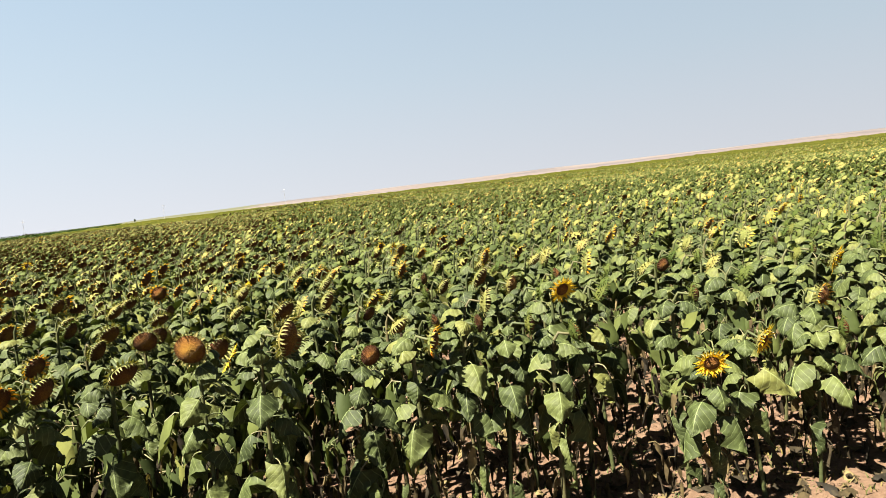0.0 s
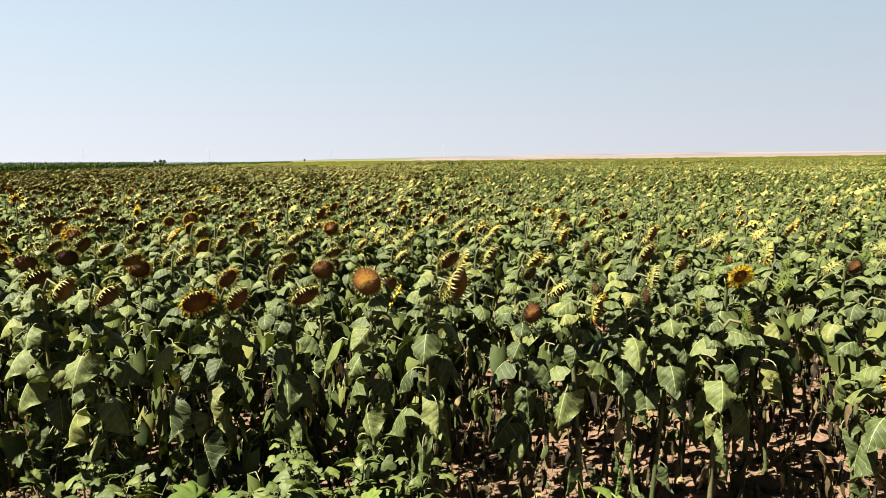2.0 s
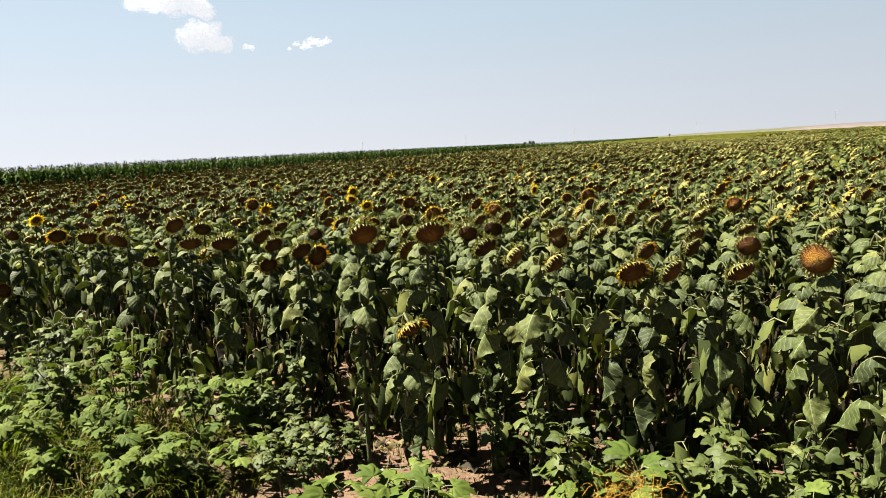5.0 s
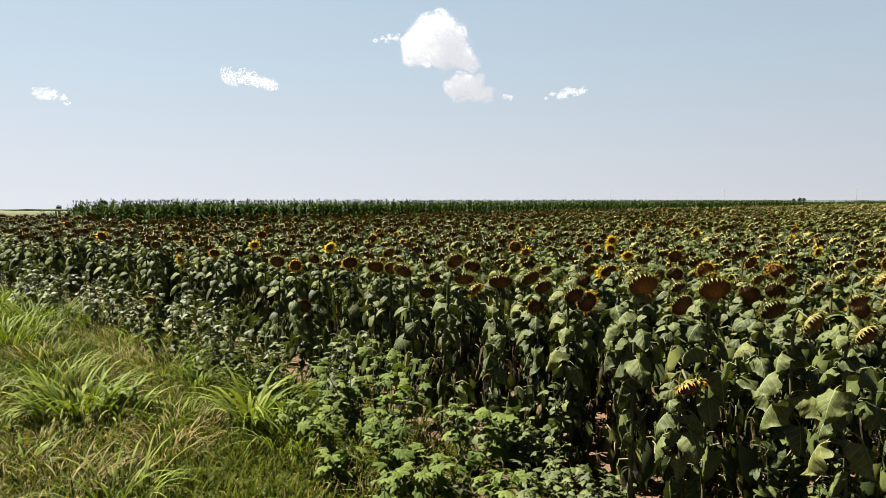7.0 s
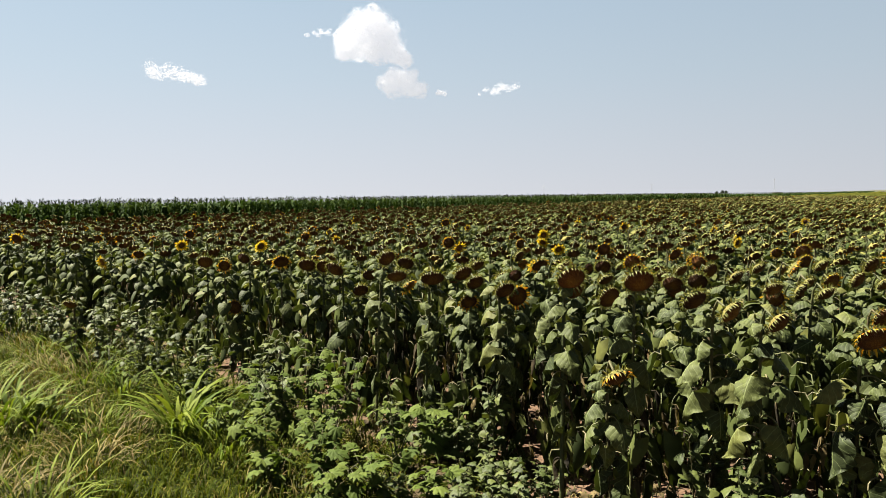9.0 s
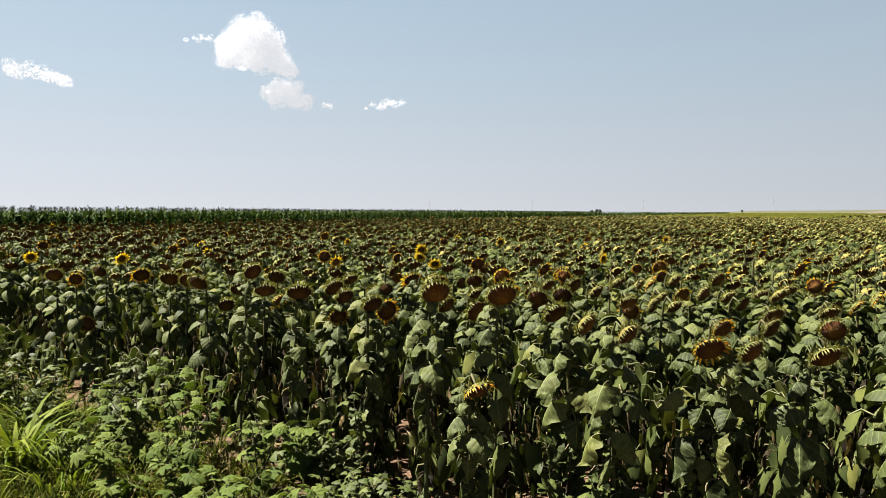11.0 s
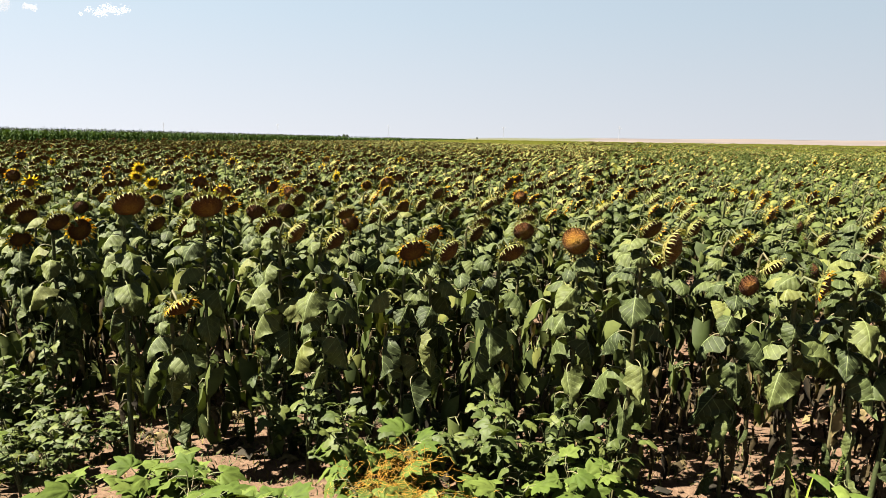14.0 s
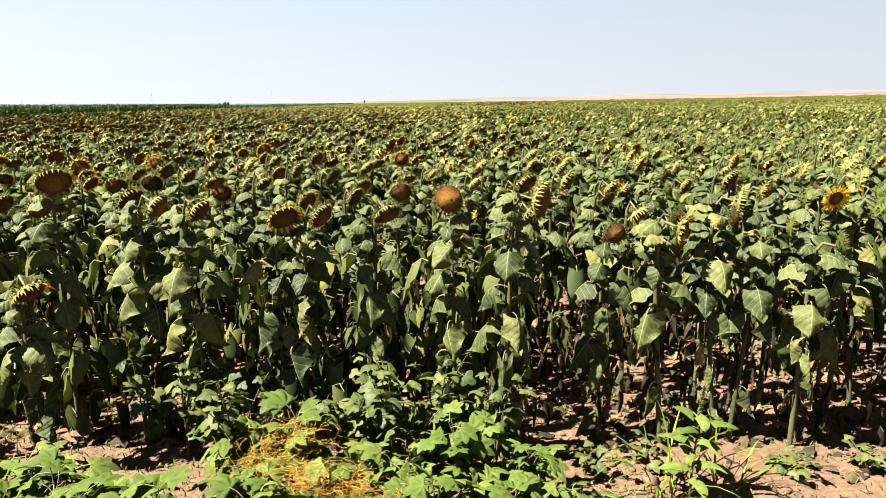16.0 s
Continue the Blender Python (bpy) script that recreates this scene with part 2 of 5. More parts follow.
def ground_material():
    m, n, l = blank("field_ground")
    out, bsdf = n.new("ShaderNodeOutputMaterial"), n.new("ShaderNodeBsdfPrincipled")
    geo, sep = n.new("ShaderNodeNewGeometry"), n.new("ShaderNodeSeparateXYZ")
    l.new(geo.outputs["Position"], sep.inputs[0])
    fine = noise_node(n, l, 28.0, 6.0, 0.7, True)
    mid = noise_node(n, l, 2.2, 4.0, 0.6, True)
    soil = ramp_node(n, l, fine, [(0.25, (0.11, 0.068, 0.042)), (0.5, (0.20, 0.127, 0.08)), (0.75, (0.29, 0.195, 0.13))])
    soil = mix_node(n, l, mid, soil, mix_node(n, l, 1.0, soil, (0.8, 0.75, 0.72), "MULTIPLY"))
    turf = ramp_node(n, l, fine, [(0.3, (0.03, 0.036, 0.012)), (0.6, (0.065, 0.068, 0.022)), (0.8, (0.15, 0.115, 0.055))])
    edge = math_node(n, l, "ADD", sep.outputs["Y"], math_node(n, l, "MULTIPLY", mid, 1.2))
    west = n.new("ShaderNodeMapRange")
    west.inputs["From Min"].default_value, west.inputs["From Max"].default_value = -2.2, -3.6
    l.new(sep.outputs["X"], west.inputs["Value"])
    verge = n.new("ShaderNodeMapRange")
    verge.inputs["From Min"].default_value, verge.inputs["From Max"].default_value = 4.0, 3.5
    l.new(edge, verge.inputs["Value"])
    near = mix_node(n, l, math_node(n, l, "MULTIPLY", verge.outputs[0], west.outputs[0]), soil, turf)
    rank = n.new("ShaderNodeMapRange")
    rank.inputs["From Min"].default_value, rank.inputs["From Max"].default_value = -21.0, -26.0
    l.new(sep.outputs["X"], rank.inputs["Value"])
    near = mix_node(n, l, rank.outputs[0], near, mix_node(n, l, 1.0, turf, (1.1, 1.25, 0.9), "MULTIPLY"))
    big = noise_node(n, l, 0.0016, 2.0, 0.5, True)
    strips = noise_node(n, l, 0.02, 3.0, 0.6, True)
    # stubble and field tones, with distance haze put in as extra blue
    land = ramp_node(n, l, big, [(0.36, (0.145, 0.118, 0.112)), (0.44, (0.185, 0.152, 0.14)), (0.49, (0.10, 0.09, 0.096)), (0.56, (0.195, 0.162, 0.15))])
    land = mix_node(n, l, 0.25, land, ramp_node(n, l, strips, [(0.3, (0.15, 0.13, 0.12)), (0.7, (0.22, 0.185, 0.17))]))
    lee = n.new("ShaderNodeMapRange")
    lee.inputs["From Min"].default_value, lee.inputs["From Max"].default_value = -50.0, -90.0
    l.new(sep.outputs["X"], lee.inputs["Value"])
    land = mix_node(n, l, math_node(n, l, "MULTIPLY", lee.outputs[0], 0.8), land, (0.10, 0.11, 0.05))
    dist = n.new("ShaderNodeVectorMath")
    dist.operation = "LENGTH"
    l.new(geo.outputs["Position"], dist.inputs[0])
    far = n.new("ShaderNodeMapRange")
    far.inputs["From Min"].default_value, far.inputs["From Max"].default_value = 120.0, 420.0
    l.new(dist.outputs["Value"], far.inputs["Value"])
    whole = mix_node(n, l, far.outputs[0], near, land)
    l.new(mix_node(n, l, 1.0, whole, (0.37, 0.37, 0.37), "MULTIPLY"), bsdf.inputs["Base Color"])
    bsdf.inputs["Roughness"].default_value = 0.95
    bsdf.inputs["Specular IOR Level"].default_value = 0.1
    bump = n.new("ShaderNodeBump")
    bump.inputs["Strength"].default_value, bump.inputs["Distance"].default_value = 0.7, 0.02
    l.new(fine, bump.inputs["Height"])
    l.new(bump.outputs["Normal"], bsdf.inputs["Normal"])
    l.new(bsdf.outputs[0], out.inputs["Surface"])
    return m


def canopy_material():
    """The closed crop seen far off: leaf green broken by brown heads and yellow-green bracts, with shaded gaps painted
    in.
    """
    m, n, l = blank("far_crop")
    out, bsdf = n.new("ShaderNodeOutputMaterial"), n.new("ShaderNodeBsdfPrincipled")
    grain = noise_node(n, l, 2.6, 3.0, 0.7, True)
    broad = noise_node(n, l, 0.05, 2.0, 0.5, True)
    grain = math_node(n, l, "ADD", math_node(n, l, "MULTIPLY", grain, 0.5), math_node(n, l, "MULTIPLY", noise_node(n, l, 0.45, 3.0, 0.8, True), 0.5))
    # darkest stop paints the shade in gaps between plants
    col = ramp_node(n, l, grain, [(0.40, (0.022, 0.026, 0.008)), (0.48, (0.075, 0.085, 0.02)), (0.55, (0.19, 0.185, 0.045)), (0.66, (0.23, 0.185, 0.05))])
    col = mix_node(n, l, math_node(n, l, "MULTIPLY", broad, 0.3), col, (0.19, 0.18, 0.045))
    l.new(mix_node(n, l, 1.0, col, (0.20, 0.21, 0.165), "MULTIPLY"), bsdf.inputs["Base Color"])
    bsdf.inputs["Roughness"].default_value, bsdf.inputs["Specular IOR Level"].default_value = 0.95, 0.0
    l.new(bsdf.outputs[0], out.inputs["Surface"])
    return m


m_ground = ground_material()
m_canopy = canopy_material()

# ---------------------------------------------------------------- mesh tools
RNG = np.random.default_rng(7)


class Shape:
    """Triangles with a material slot each and a texture place for each corner point."""

    def __init__(self, v, f, m, uv=None):
        self.v = np.asarray(v, float).reshape(-1, 3)
        self.f = np.asarray(f, np.int32).reshape(-1, 3)
        self.m = np.full(len(self.f), m, np.int32) if np.isscalar(m) else np.asarray(m, np.int32)
        self.uv = np.zeros((len(self.v), 2)) if uv is None else np.asarray(uv, float)

    def moved(self, matrix):
        a = np.array(matrix)
        return Shape(self.v @ a[:3, :3].T + a[:3, 3], self.f, self.m, self.uv)

    def slot(self, table):
        return Shape(self.v, self.f, np.array([table.get(int(k), int(k)) for k in self.m], np.int32), self.uv)


def joined(shapes):
    v, f, m, uv, at = [], [], [], [], 0
    for s in shapes:
        v.append(s.v), f.append(s.f + at), m.append(s.m), uv.append(s.uv)
        at += len(s.v)
    return Shape(np.concatenate(v), np.concatenate(f), np.concatenate(m), np.concatenate(uv))


def scattered(shape, mats):
    """The shape repeated at every matrix (N, 4, 4), as one."""
    mats = np.asarray(mats)
    v = np.einsum("nij,kj->nki", mats[:, :3, :3], shape.v) + mats[:, None, :3, 3]
    n, k = len(mats), len(shape.v)
    f = shape.f[None] + (np.arange(n) * k)[:, None, None]
    return Shape(v.reshape(-1, 3), f.reshape(-1, 3), np.tile(shape.m, n), np.tile(shape.uv, (n, 1)))


def place_mats(x, y, z, turn, scale, tilt=0.0):
    """Matrices from places, turns about z, sizes and small leans."""
    x, y, z, turn, scale = np.broadcast_arrays(*[np.asarray(a, float) for a in (x, y, z, turn, scale)])
    c, s, o = np.cos(turn), np.sin(turn), np.zeros_like(turn)
    i = np.ones_like(turn)
    rot = np.stack([np.stack([c, -s, o], -1), np.stack([s, c, o], -1), np.stack([o, o, i], -1)], -2)
    if tilt:
        a, b = RNG.normal(0, tilt, c.shape), RNG.normal(0, tilt, c.shape)
        lean = np.stack([np.stack([i, o, a], -1), np.stack([o, i, b], -1), np.stack([-a, -b, i], -1)], -2)
        rot = lean @ rot
    out = np.zeros((*c.shape, 4, 4))
    out[..., :3, :3] = rot * scale[..., None, None]
    out[..., 0, 3], out[..., 1, 3], out[..., 2, 3], out[..., 3, 3] = x, y, z, 1
    return out


def mesh_of(name, shape, mats, smooth=True, uv=False):
    used = np.unique(shape.m)
    remap = np.zeros(int(used.max()) + 1, np.int32)
    remap[used] = np.arange(len(used))
    me = bpy.data.meshes.new(name)
    nv, nf = len(shape.v), len(shape.f)
    me.vertices.add(nv)
    me.vertices.foreach_set("co", shape.v.astype(np.float32).ravel())
    me.loops.add(nf * 3)
    me.loops.foreach_set("vertex_index", shape.f.ravel())
    me.polygons.add(nf)
    me.polygons.foreach_set("loop_start", np.arange(0, nf * 3, 3, dtype=np.int32))
    me.polygons.foreach_set("material_index", remap[shape.m])
    for k in used:
        me.materials.append(mats[int(k)])
    if uv:
        layer = me.uv_layers.new(name="UVMap")
        layer.data.foreach_set("uv", shape.uv[shape.f.ravel()].astype(np.float32).ravel())
    me.update(calc_edges=True)
    me.validate()
    if smooth:
        me.shade_smooth()
    return me


def part(name, me, parent, m=None, label=""):
    ob = new(name, me)
    ob.parent = parent
    if m is not None:
        ob.matrix_basis = m
    return tagged(ob, label)


def tube(points, radii, n, mat):
    p = np.asarray(points, float)
    r = np.broadcast_to(np.asarray(radii, float), (len(p),))
    t = np.gradient(p, axis=0)
    t /= np.linalg.norm(t, axis=1, keepdims=True) + 1e-9
    ref = np.where(np.abs(t[:, 2:3]) > 0.9, np.array([[1.0, 0, 0]]), np.array([[0, 0, 1.0]]))
    if np.abs(t[:, 2]).mean() > 0.5:
        ref = np.tile(np.array([[0.3, 0.95, 0.0]]), (len(p), 1))
    a = np.cross(t, ref)
    a /= np.linalg.norm(a, axis=1, keepdims=True) + 1e-9
    b = np.cross(t, a)
    ang = np.arange(n) * 2 * np.pi / n
    v = p[:, None] + r[:, None, None] * (np.cos(ang)[None, :, None] * a[:, None] + np.sin(ang)[None, :, None] * b[:, None])
    f = []
    for i in range(len(p) - 1):
        for k in range(n):
            q = (k + 1) % n
            f += [(i * n + k, i * n + q, (i + 1) * n + q), (i * n + k, (i + 1) * n + q, (i + 1) * n + k)]
    return Shape(v.reshape(-1, 3), f, mat)


def sheet(grid, mat, uv=None):
    """Triangles over a grid of points (rows, columns, 3)."""
    g = np.asarray(grid, float)
    a, b = g.shape[:2]
    i = (np.arange(a - 1)[:, None] * b + np.arange(b - 1)[None]).ravel()
    f = np.concatenate([np.stack([i, i + b, i + b + 1], 1), np.stack([i, i + b + 1, i + 1], 1)])
    return Shape(g.reshape(-1, 3), f, mat, None if uv is None else np.asarray(uv).reshape(-1, 2))


def leaf_shape(length, width, stalk, a0, a1, b1, fold, wave, nu, nv, mat=LEAF, stalk_mat=PETIOLE, phase=0.0, thick=0.0035):
    """A stalked heart-shaped leaf along +x from the stem; angles in degrees above the level."""
    steps = 6 if nu > 4 else 3
    ang = np.radians(np.linspace(a0, a1, steps))
    seg = stalk / (steps - 1)
    pts = [np.zeros(3)]
    for k in range(steps - 1):
        m = 0.5 * (ang[k] + ang[k + 1])
        pts.append(pts[-1] + seg * np.array([np.cos(m), 0, np.sin(m)]))
    out = [tube(pts, np.linspace(thick * 1.3, thick * 0.8, steps), 4 if nu > 4 else 3, stalk_mat)]
    u = np.linspace(0, 1, nu + 1)
    v = np.linspace(-1, 1, nv + 1)
    th = np.radians(a1 + (b1 - a1) * u ** 0.8)
    cx = np.concatenate([[0], np.cumsum(np.cos(0.5 * (th[1:] + th[:-1])))]) * length / nu + pts[-1][0]
    cz = np.concatenate([[0], np.cumsum(np.sin(0.5 * (th[1:] + th[:-1])))]) * length / nu + pts[-1][2]
    half = width * 0.5 * 1.33 * (1.0 - u) ** 0.8 * (0.72 + 0.9 * u) * (1.0 - 0.12 * (1.0 - u) ** 6)
    U, V = np.meshgrid(u, v, indexing="ij")
    H = half[:, None] * np.abs(V)
    back = 0.27 * length * np.abs(V) ** 1.4 * (1 - U) ** 3
    lift = -H * math.sin(radians(fold)) + wave * length * (np.sin(8 * U + 2.5 * np.sign(V) + phase) + 0.6 * np.sin(17 * U + 4 * V + 2 * phase)) * np.abs(V) ** 1.5
    T, N = np.stack([np.cos(th), np.sin(th)], 1), np.stack([-np.sin(th), np.cos(th)], 1)
    dent = np.random.default_rng(int(1000 * (abs(phase) + length + fold))).normal(0, 0.008 * length * (1 + 4 * wave), U.shape) * np.minimum(1.0, 2.5 * np.abs(V)) * (nu > 4)
    ribs = np.cos(2 * np.pi * 3.2 * (U - 0.4 * np.abs(V))) * np.minimum(1.0, 3 * np.abs(V)) * (1 - U)
    lift = lift + dent + (0.016 * length * ribs if nu > 4 else 0.0)
    lift = lift - (0.10 * length * np.abs(V) ** 3 * (1 - U) if nu > 4 else 0.0)
    X = cx[:, None] - back * T[:, :1] + lift * N[:, :1]
    Z = cz[:, None] - back * T[:, 1:] + lift * N[:, 1:]
    Y = np.sign(V) * H * math.cos(radians(fold)) * (1 + 0.045 * np.sin(23 * U + phase + 2 * np.sign(V)))
    out.append(sheet(np.stack([X, Y, Z], -1), mat, np.stack([U, V * 0.5 + 0.5], -1)))
    return joined(out)


def turn_to(n, spin=0.0):
    """A rotation that takes +z to n."""
    return Vector((0, 0, 1)).rotation_difference(Vector(n).normalized()).to_matrix().to_4x4() @ Matrix.Rotation(spin, 4, "Z")


def ring_dome(radius, z0, z1, rings, n, mat, power=1.0):
    """A dome from a rim at z0 to a middle at z1."""
    v, f = [], []
    for i in range(rings):
        q = i / rings
        r = radius * (1 - q)
        z = z0 + (z1 - z0) * (1 - (1 - q) ** (2 * power))
        for k in range(n):
            a = 2 * np.pi * k / n
            v.append((r * np.cos(a), r * np.sin(a), z))
    v.append((0, 0, z1))
    for i in range(rings - 1):
        for k in range(n):
            q = (k + 1) % n
            f += [(i * n + k, i * n + q, (i + 1) * n + q), (i * n + k, (i + 1) * n + q, (i + 1) * n + k)]
    for k in range(n):
        f.append(((rings - 1) * n + k, (rings - 1) * n + (k + 1) % n, len(v) - 1))
    return Shape(v, f, mat)


def blade_ring(count, r0, length, width, rise0, rise1, mat, rng, segs=2, jitter=0.3):
    """Pointed leaflets round a rim; rise: degrees towards the face at root and tip."""
    out = []
    for k in range(count):
        a = 2 * np.pi * (k + rng.uniform(-jitter, jitter)) / count
        ln = length * rng.uniform(0.7, 1.2)
        d, side = np.array([np.cos(a), np.sin(a), 0]), np.array([-np.sin(a), np.cos(a), 0])
        side = side * np.cos(0.4) + np.array([0, 0, 1]) * np.sin(rng.uniform(-0.5, 0.5))
        p, rows = r0 * d, []
        t1 = rise1 + rng.uniform(-25, 25)
        for i in range(segs + 1):
            q = i / segs
            w = width * (1 - q) ** 0.7 * (0.75 + 0.5 * q) if i < segs else 0.0008
            rows.append([p - side * w / 2, p + side * w / 2])
            th = np.radians(rise0 + (t1 - rise0) * q)
            p = p + ln / segs * (np.cos(th) * d + np.sin(th) * np.array([0, 0, 1]))
        out.append(sheet(np.array(rows), mat))
    return joined(out)


def head_shapes(r, detail, petals, seed):
    """Back, disc, bracts and petals of a flower head whose face looks along +z."""
    rng = np.random.default_rng(seed)
    n = {2: 18, 1: 9, 0: 6}[detail]
    got = {"back": ring_dome(r * 1.03, 0.0, -0.55 * r, 3 if detail == 2 else 1, n, BACK, 0.8),
           "disc": ring_dome(r * (0.72 if petals == "fresh" else 1.0), 0.004, 0.46 * r * (0.6 if petals == "fresh" else 1.0), 6 if detail == 2 else 2 if detail else 1, n, DISC, 1.05)}
    if detail == 2:
        rough = rng.normal(0, 0.018 * r, len(got["disc"].v))
        got["disc"].v[:, 2] += rough
        got["bracts"] = joined([blade_ring(30, r * 1.03, r * 0.52, r * 0.16, 45, 135, BRACT, rng, 3),
                                blade_ring(24, r * 1.02, r * 0.42, r * 0.19, 0, 100, BRACT, rng).moved(pose(0, 0, -0.12 * r)),
                                blade_ring(15, r * 0.8, r * 0.5, r * 0.3, -50, 20, BRACT, rng).moved(pose(0, 0, -0.28 * r))])
    else:
        got["bracts"] = joined([blade_ring(10 if detail else 5, r * 1.0, r * 0.5, r * (0.42 if detail else 0.75), 50, 120, BRACT, rng, 2 if detail else 1),
                                blade_ring(9 if detail else 4, r * 0.9, r * 0.5, r * (0.45 if detail else 0.8), -30, 40, BRACT, rng, 1).moved(pose(0, 0, -0.15 * r))])
    if petals == "fresh":
        got["petals"] = joined([blade_ring({2: 26, 1: 12, 0: 6}[detail], r * 0.72, r * 1.0, r * (0.38 if detail else 0.8), 14, -5, BLOOM, rng, 2 if detail else 1),
                                blade_ring({2: 14, 1: 8, 0: 4}[detail], r * 0.7, r * 0.75, r * (0.32 if detail else 0.7), 50, 20, BLOOM, rng, 2 if detail else 1)])
    elif petals == "wilted":
        got["petals"] = blade_ring({2: 17, 1: 9, 0: 5}[detail], r * 0.95, r * 0.62, r * (0.32 if detail else 0.7), 30, 75, PETAL, rng, 2 if detail else 1)
    return got


def bezier(p0, p1, p2, p3, n):
    t = np.linspace(0, 1, n)[:, None]
    p0, p1, p2, p3 = (np.asarray(p, float) for p in (p0, p1, p2, p3))
    return (1 - t) ** 3 * p0 + 3 * (1 - t) ** 2 * t * p1 + 3 * (1 - t) * t * t * p2 + t ** 3 * p3


def stem_points(base, neck, n, count=9):
    """A stalk that stands on base and bows over to reach the neck along n."""
    base, neck, n = np.asarray(base), np.asarray(neck), np.asarray(n)
    top = neck - n * 0.10
    crook = np.array([top[0], top[1], max(top[2], neck[2]) + 0.05])
    low = base + (np.array([crook[0], crook[1], 0]) - np.array([base[0], base[1], 0])) * 0.8 + np.array([0, 0, (neck[2] - base[2]) * 0.74])
    up = low + np.array([0, 0, (neck[2] - base[2]) * 0.22])
    first = np.linspace(base, low, count - 4)[:-1]
    return np.concatenate([first, bezier(low, up, crook, neck, 5)])


def facing(az_jitter, drop):
    """The way a head looks: bowed to the east."""
    a = math.atan2(-0.48, 0.88) + az_jitter
    d = radians(drop)
    return np.array([math.cos(a) * math.cos(d), math.sin(a) * math.cos(d), -math.sin(d)])

# ---------------------------------------------------------------- the lie of the land


def corn_edge(y):
    return -24.0 - 0.15 * (y - 6.0)


def field_edge(x):
    """Southern edge of the crop; it bends over the verge in the west."""
    return 3.45 + 0.3 * np.minimum(0.0, np.asarray(x) + 9.0)


def ground_z(x, y):
    """Level field; it falls away gently beyond the corn, and low hills rise far off."""
    x, y = np.asarray(x, float), np.asarray(y, float)
    r = np.hypot(x, y)
    yaw = np.degrees(np.arctan2(-x, y))
    fall = np.maximum(0.0, corn_edge(y) - x)
    z = -0.016 * np.minimum(fall, 6000.0)
    rise = np.clip((r - 700.0) / 1500.0, 0, 1)
    rise = rise * rise * (3 - 2 * rise)
    swell = np.clip((r - 90.0) / 400.0, 0, 1)
    z = z + swell * swell * np.interp(yaw, [-180, -60, -34, -16, 0, 9, 20], [0, 5.5, 4.8, 2.9, 1.6, 0.7, 0])
    height = np.interp(yaw, [-180, -70, -44, -34, -16, -8, -2, 5, 12, 20, 28, 180], [12, 29, 29, 26, 21.5, 20.5, 16, 10, 5, 2, 0, 0])
    roll = 0.9 * np.sin(yaw * 0.23) + 0.7 * np.sin(yaw * 0.61 + 1.0)
    z = z + rise * (height + np.where(height > 3, roll, 0.0))
    return z


def stretched(fine0, fine1, step, reach):
    """Grid lines, close between fine0 and fine1 and ever wider out to the reach on both sides."""
    far = np.geomspace(step, reach, 62)
    return np.concatenate([fine0 - far[::-1], np.arange(fine0, fine1, step), fine1 + far])


def make_ground():
    X, Y = np.meshgrid(stretched(-6.0, 5.0, 0.05, 4600.0), stretched(1.8, 6.4, 0.05, 4600.0), indexing="ij")
    R = np.hypot(X, Y)
    Z = ground_z(X, Y)
    bump = np.zeros_like(Z)
    rng = np.random.default_rng(3)
    for k in range(10):
        f = 2.0 * 1.45 ** k
        d = rng.uniform(0, 2 * np.pi)
        bump += np.sin(f * (X * np.cos(d) + Y * np.sin(d)) + rng.uniform(0, 6)) * 0.035 / f ** 0.55 * 0.6
    lumps = np.abs(bump) * 0.8 + rng.uniform(0, 0.016, Z.shape) * (R < 7)
    Z = Z + np.where(R < 40, lumps - 0.02, 0.0)
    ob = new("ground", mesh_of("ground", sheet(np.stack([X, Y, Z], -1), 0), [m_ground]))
    tagged(ob, "dry pinkish-brown cracked field soil with clods and haze-tinted tan stubble hills", "ground", kind="structure")


make_ground()

# ---------------------------------------------------------------- sunflowers beside the verge
LEAF_MESHES = {}
for kind, (ln, wd, stalk, a0, a1, b1, fold, wave, mt) in {
        "top": (0.14, 0.135, 0.075, 68, 15, -76, 26, 0.10, LEAF),
        "high": (0.17, 0.17, 0.10, 58, -25, -88, 32, 0.12, LEAF),
        "middle": (0.175, 0.165, 0.11, 55, -62, -96, 42, 0.15, LEAF),
        "low": (0.17, 0.13, 0.12, 62, -82, -99, 56, 0.16, LEAF),
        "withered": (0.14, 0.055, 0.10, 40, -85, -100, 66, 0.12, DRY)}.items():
    LEAF_MESHES[kind] = [mesh_of("leaf_" + kind, leaf_shape(ln * q, wd * q * w, stalk, a0, a1 + da, b1, fold * w, wave, 9, 8, mt, PETIOLE if mt == LEAF else DRY, 1.7 * i), PALETTE, uv=True)
                         for i, (q, w, da) in enumerate(((1.0, 1.0, 0), (0.9, 1.08, -9), (1.08, 0.92, 8)))]


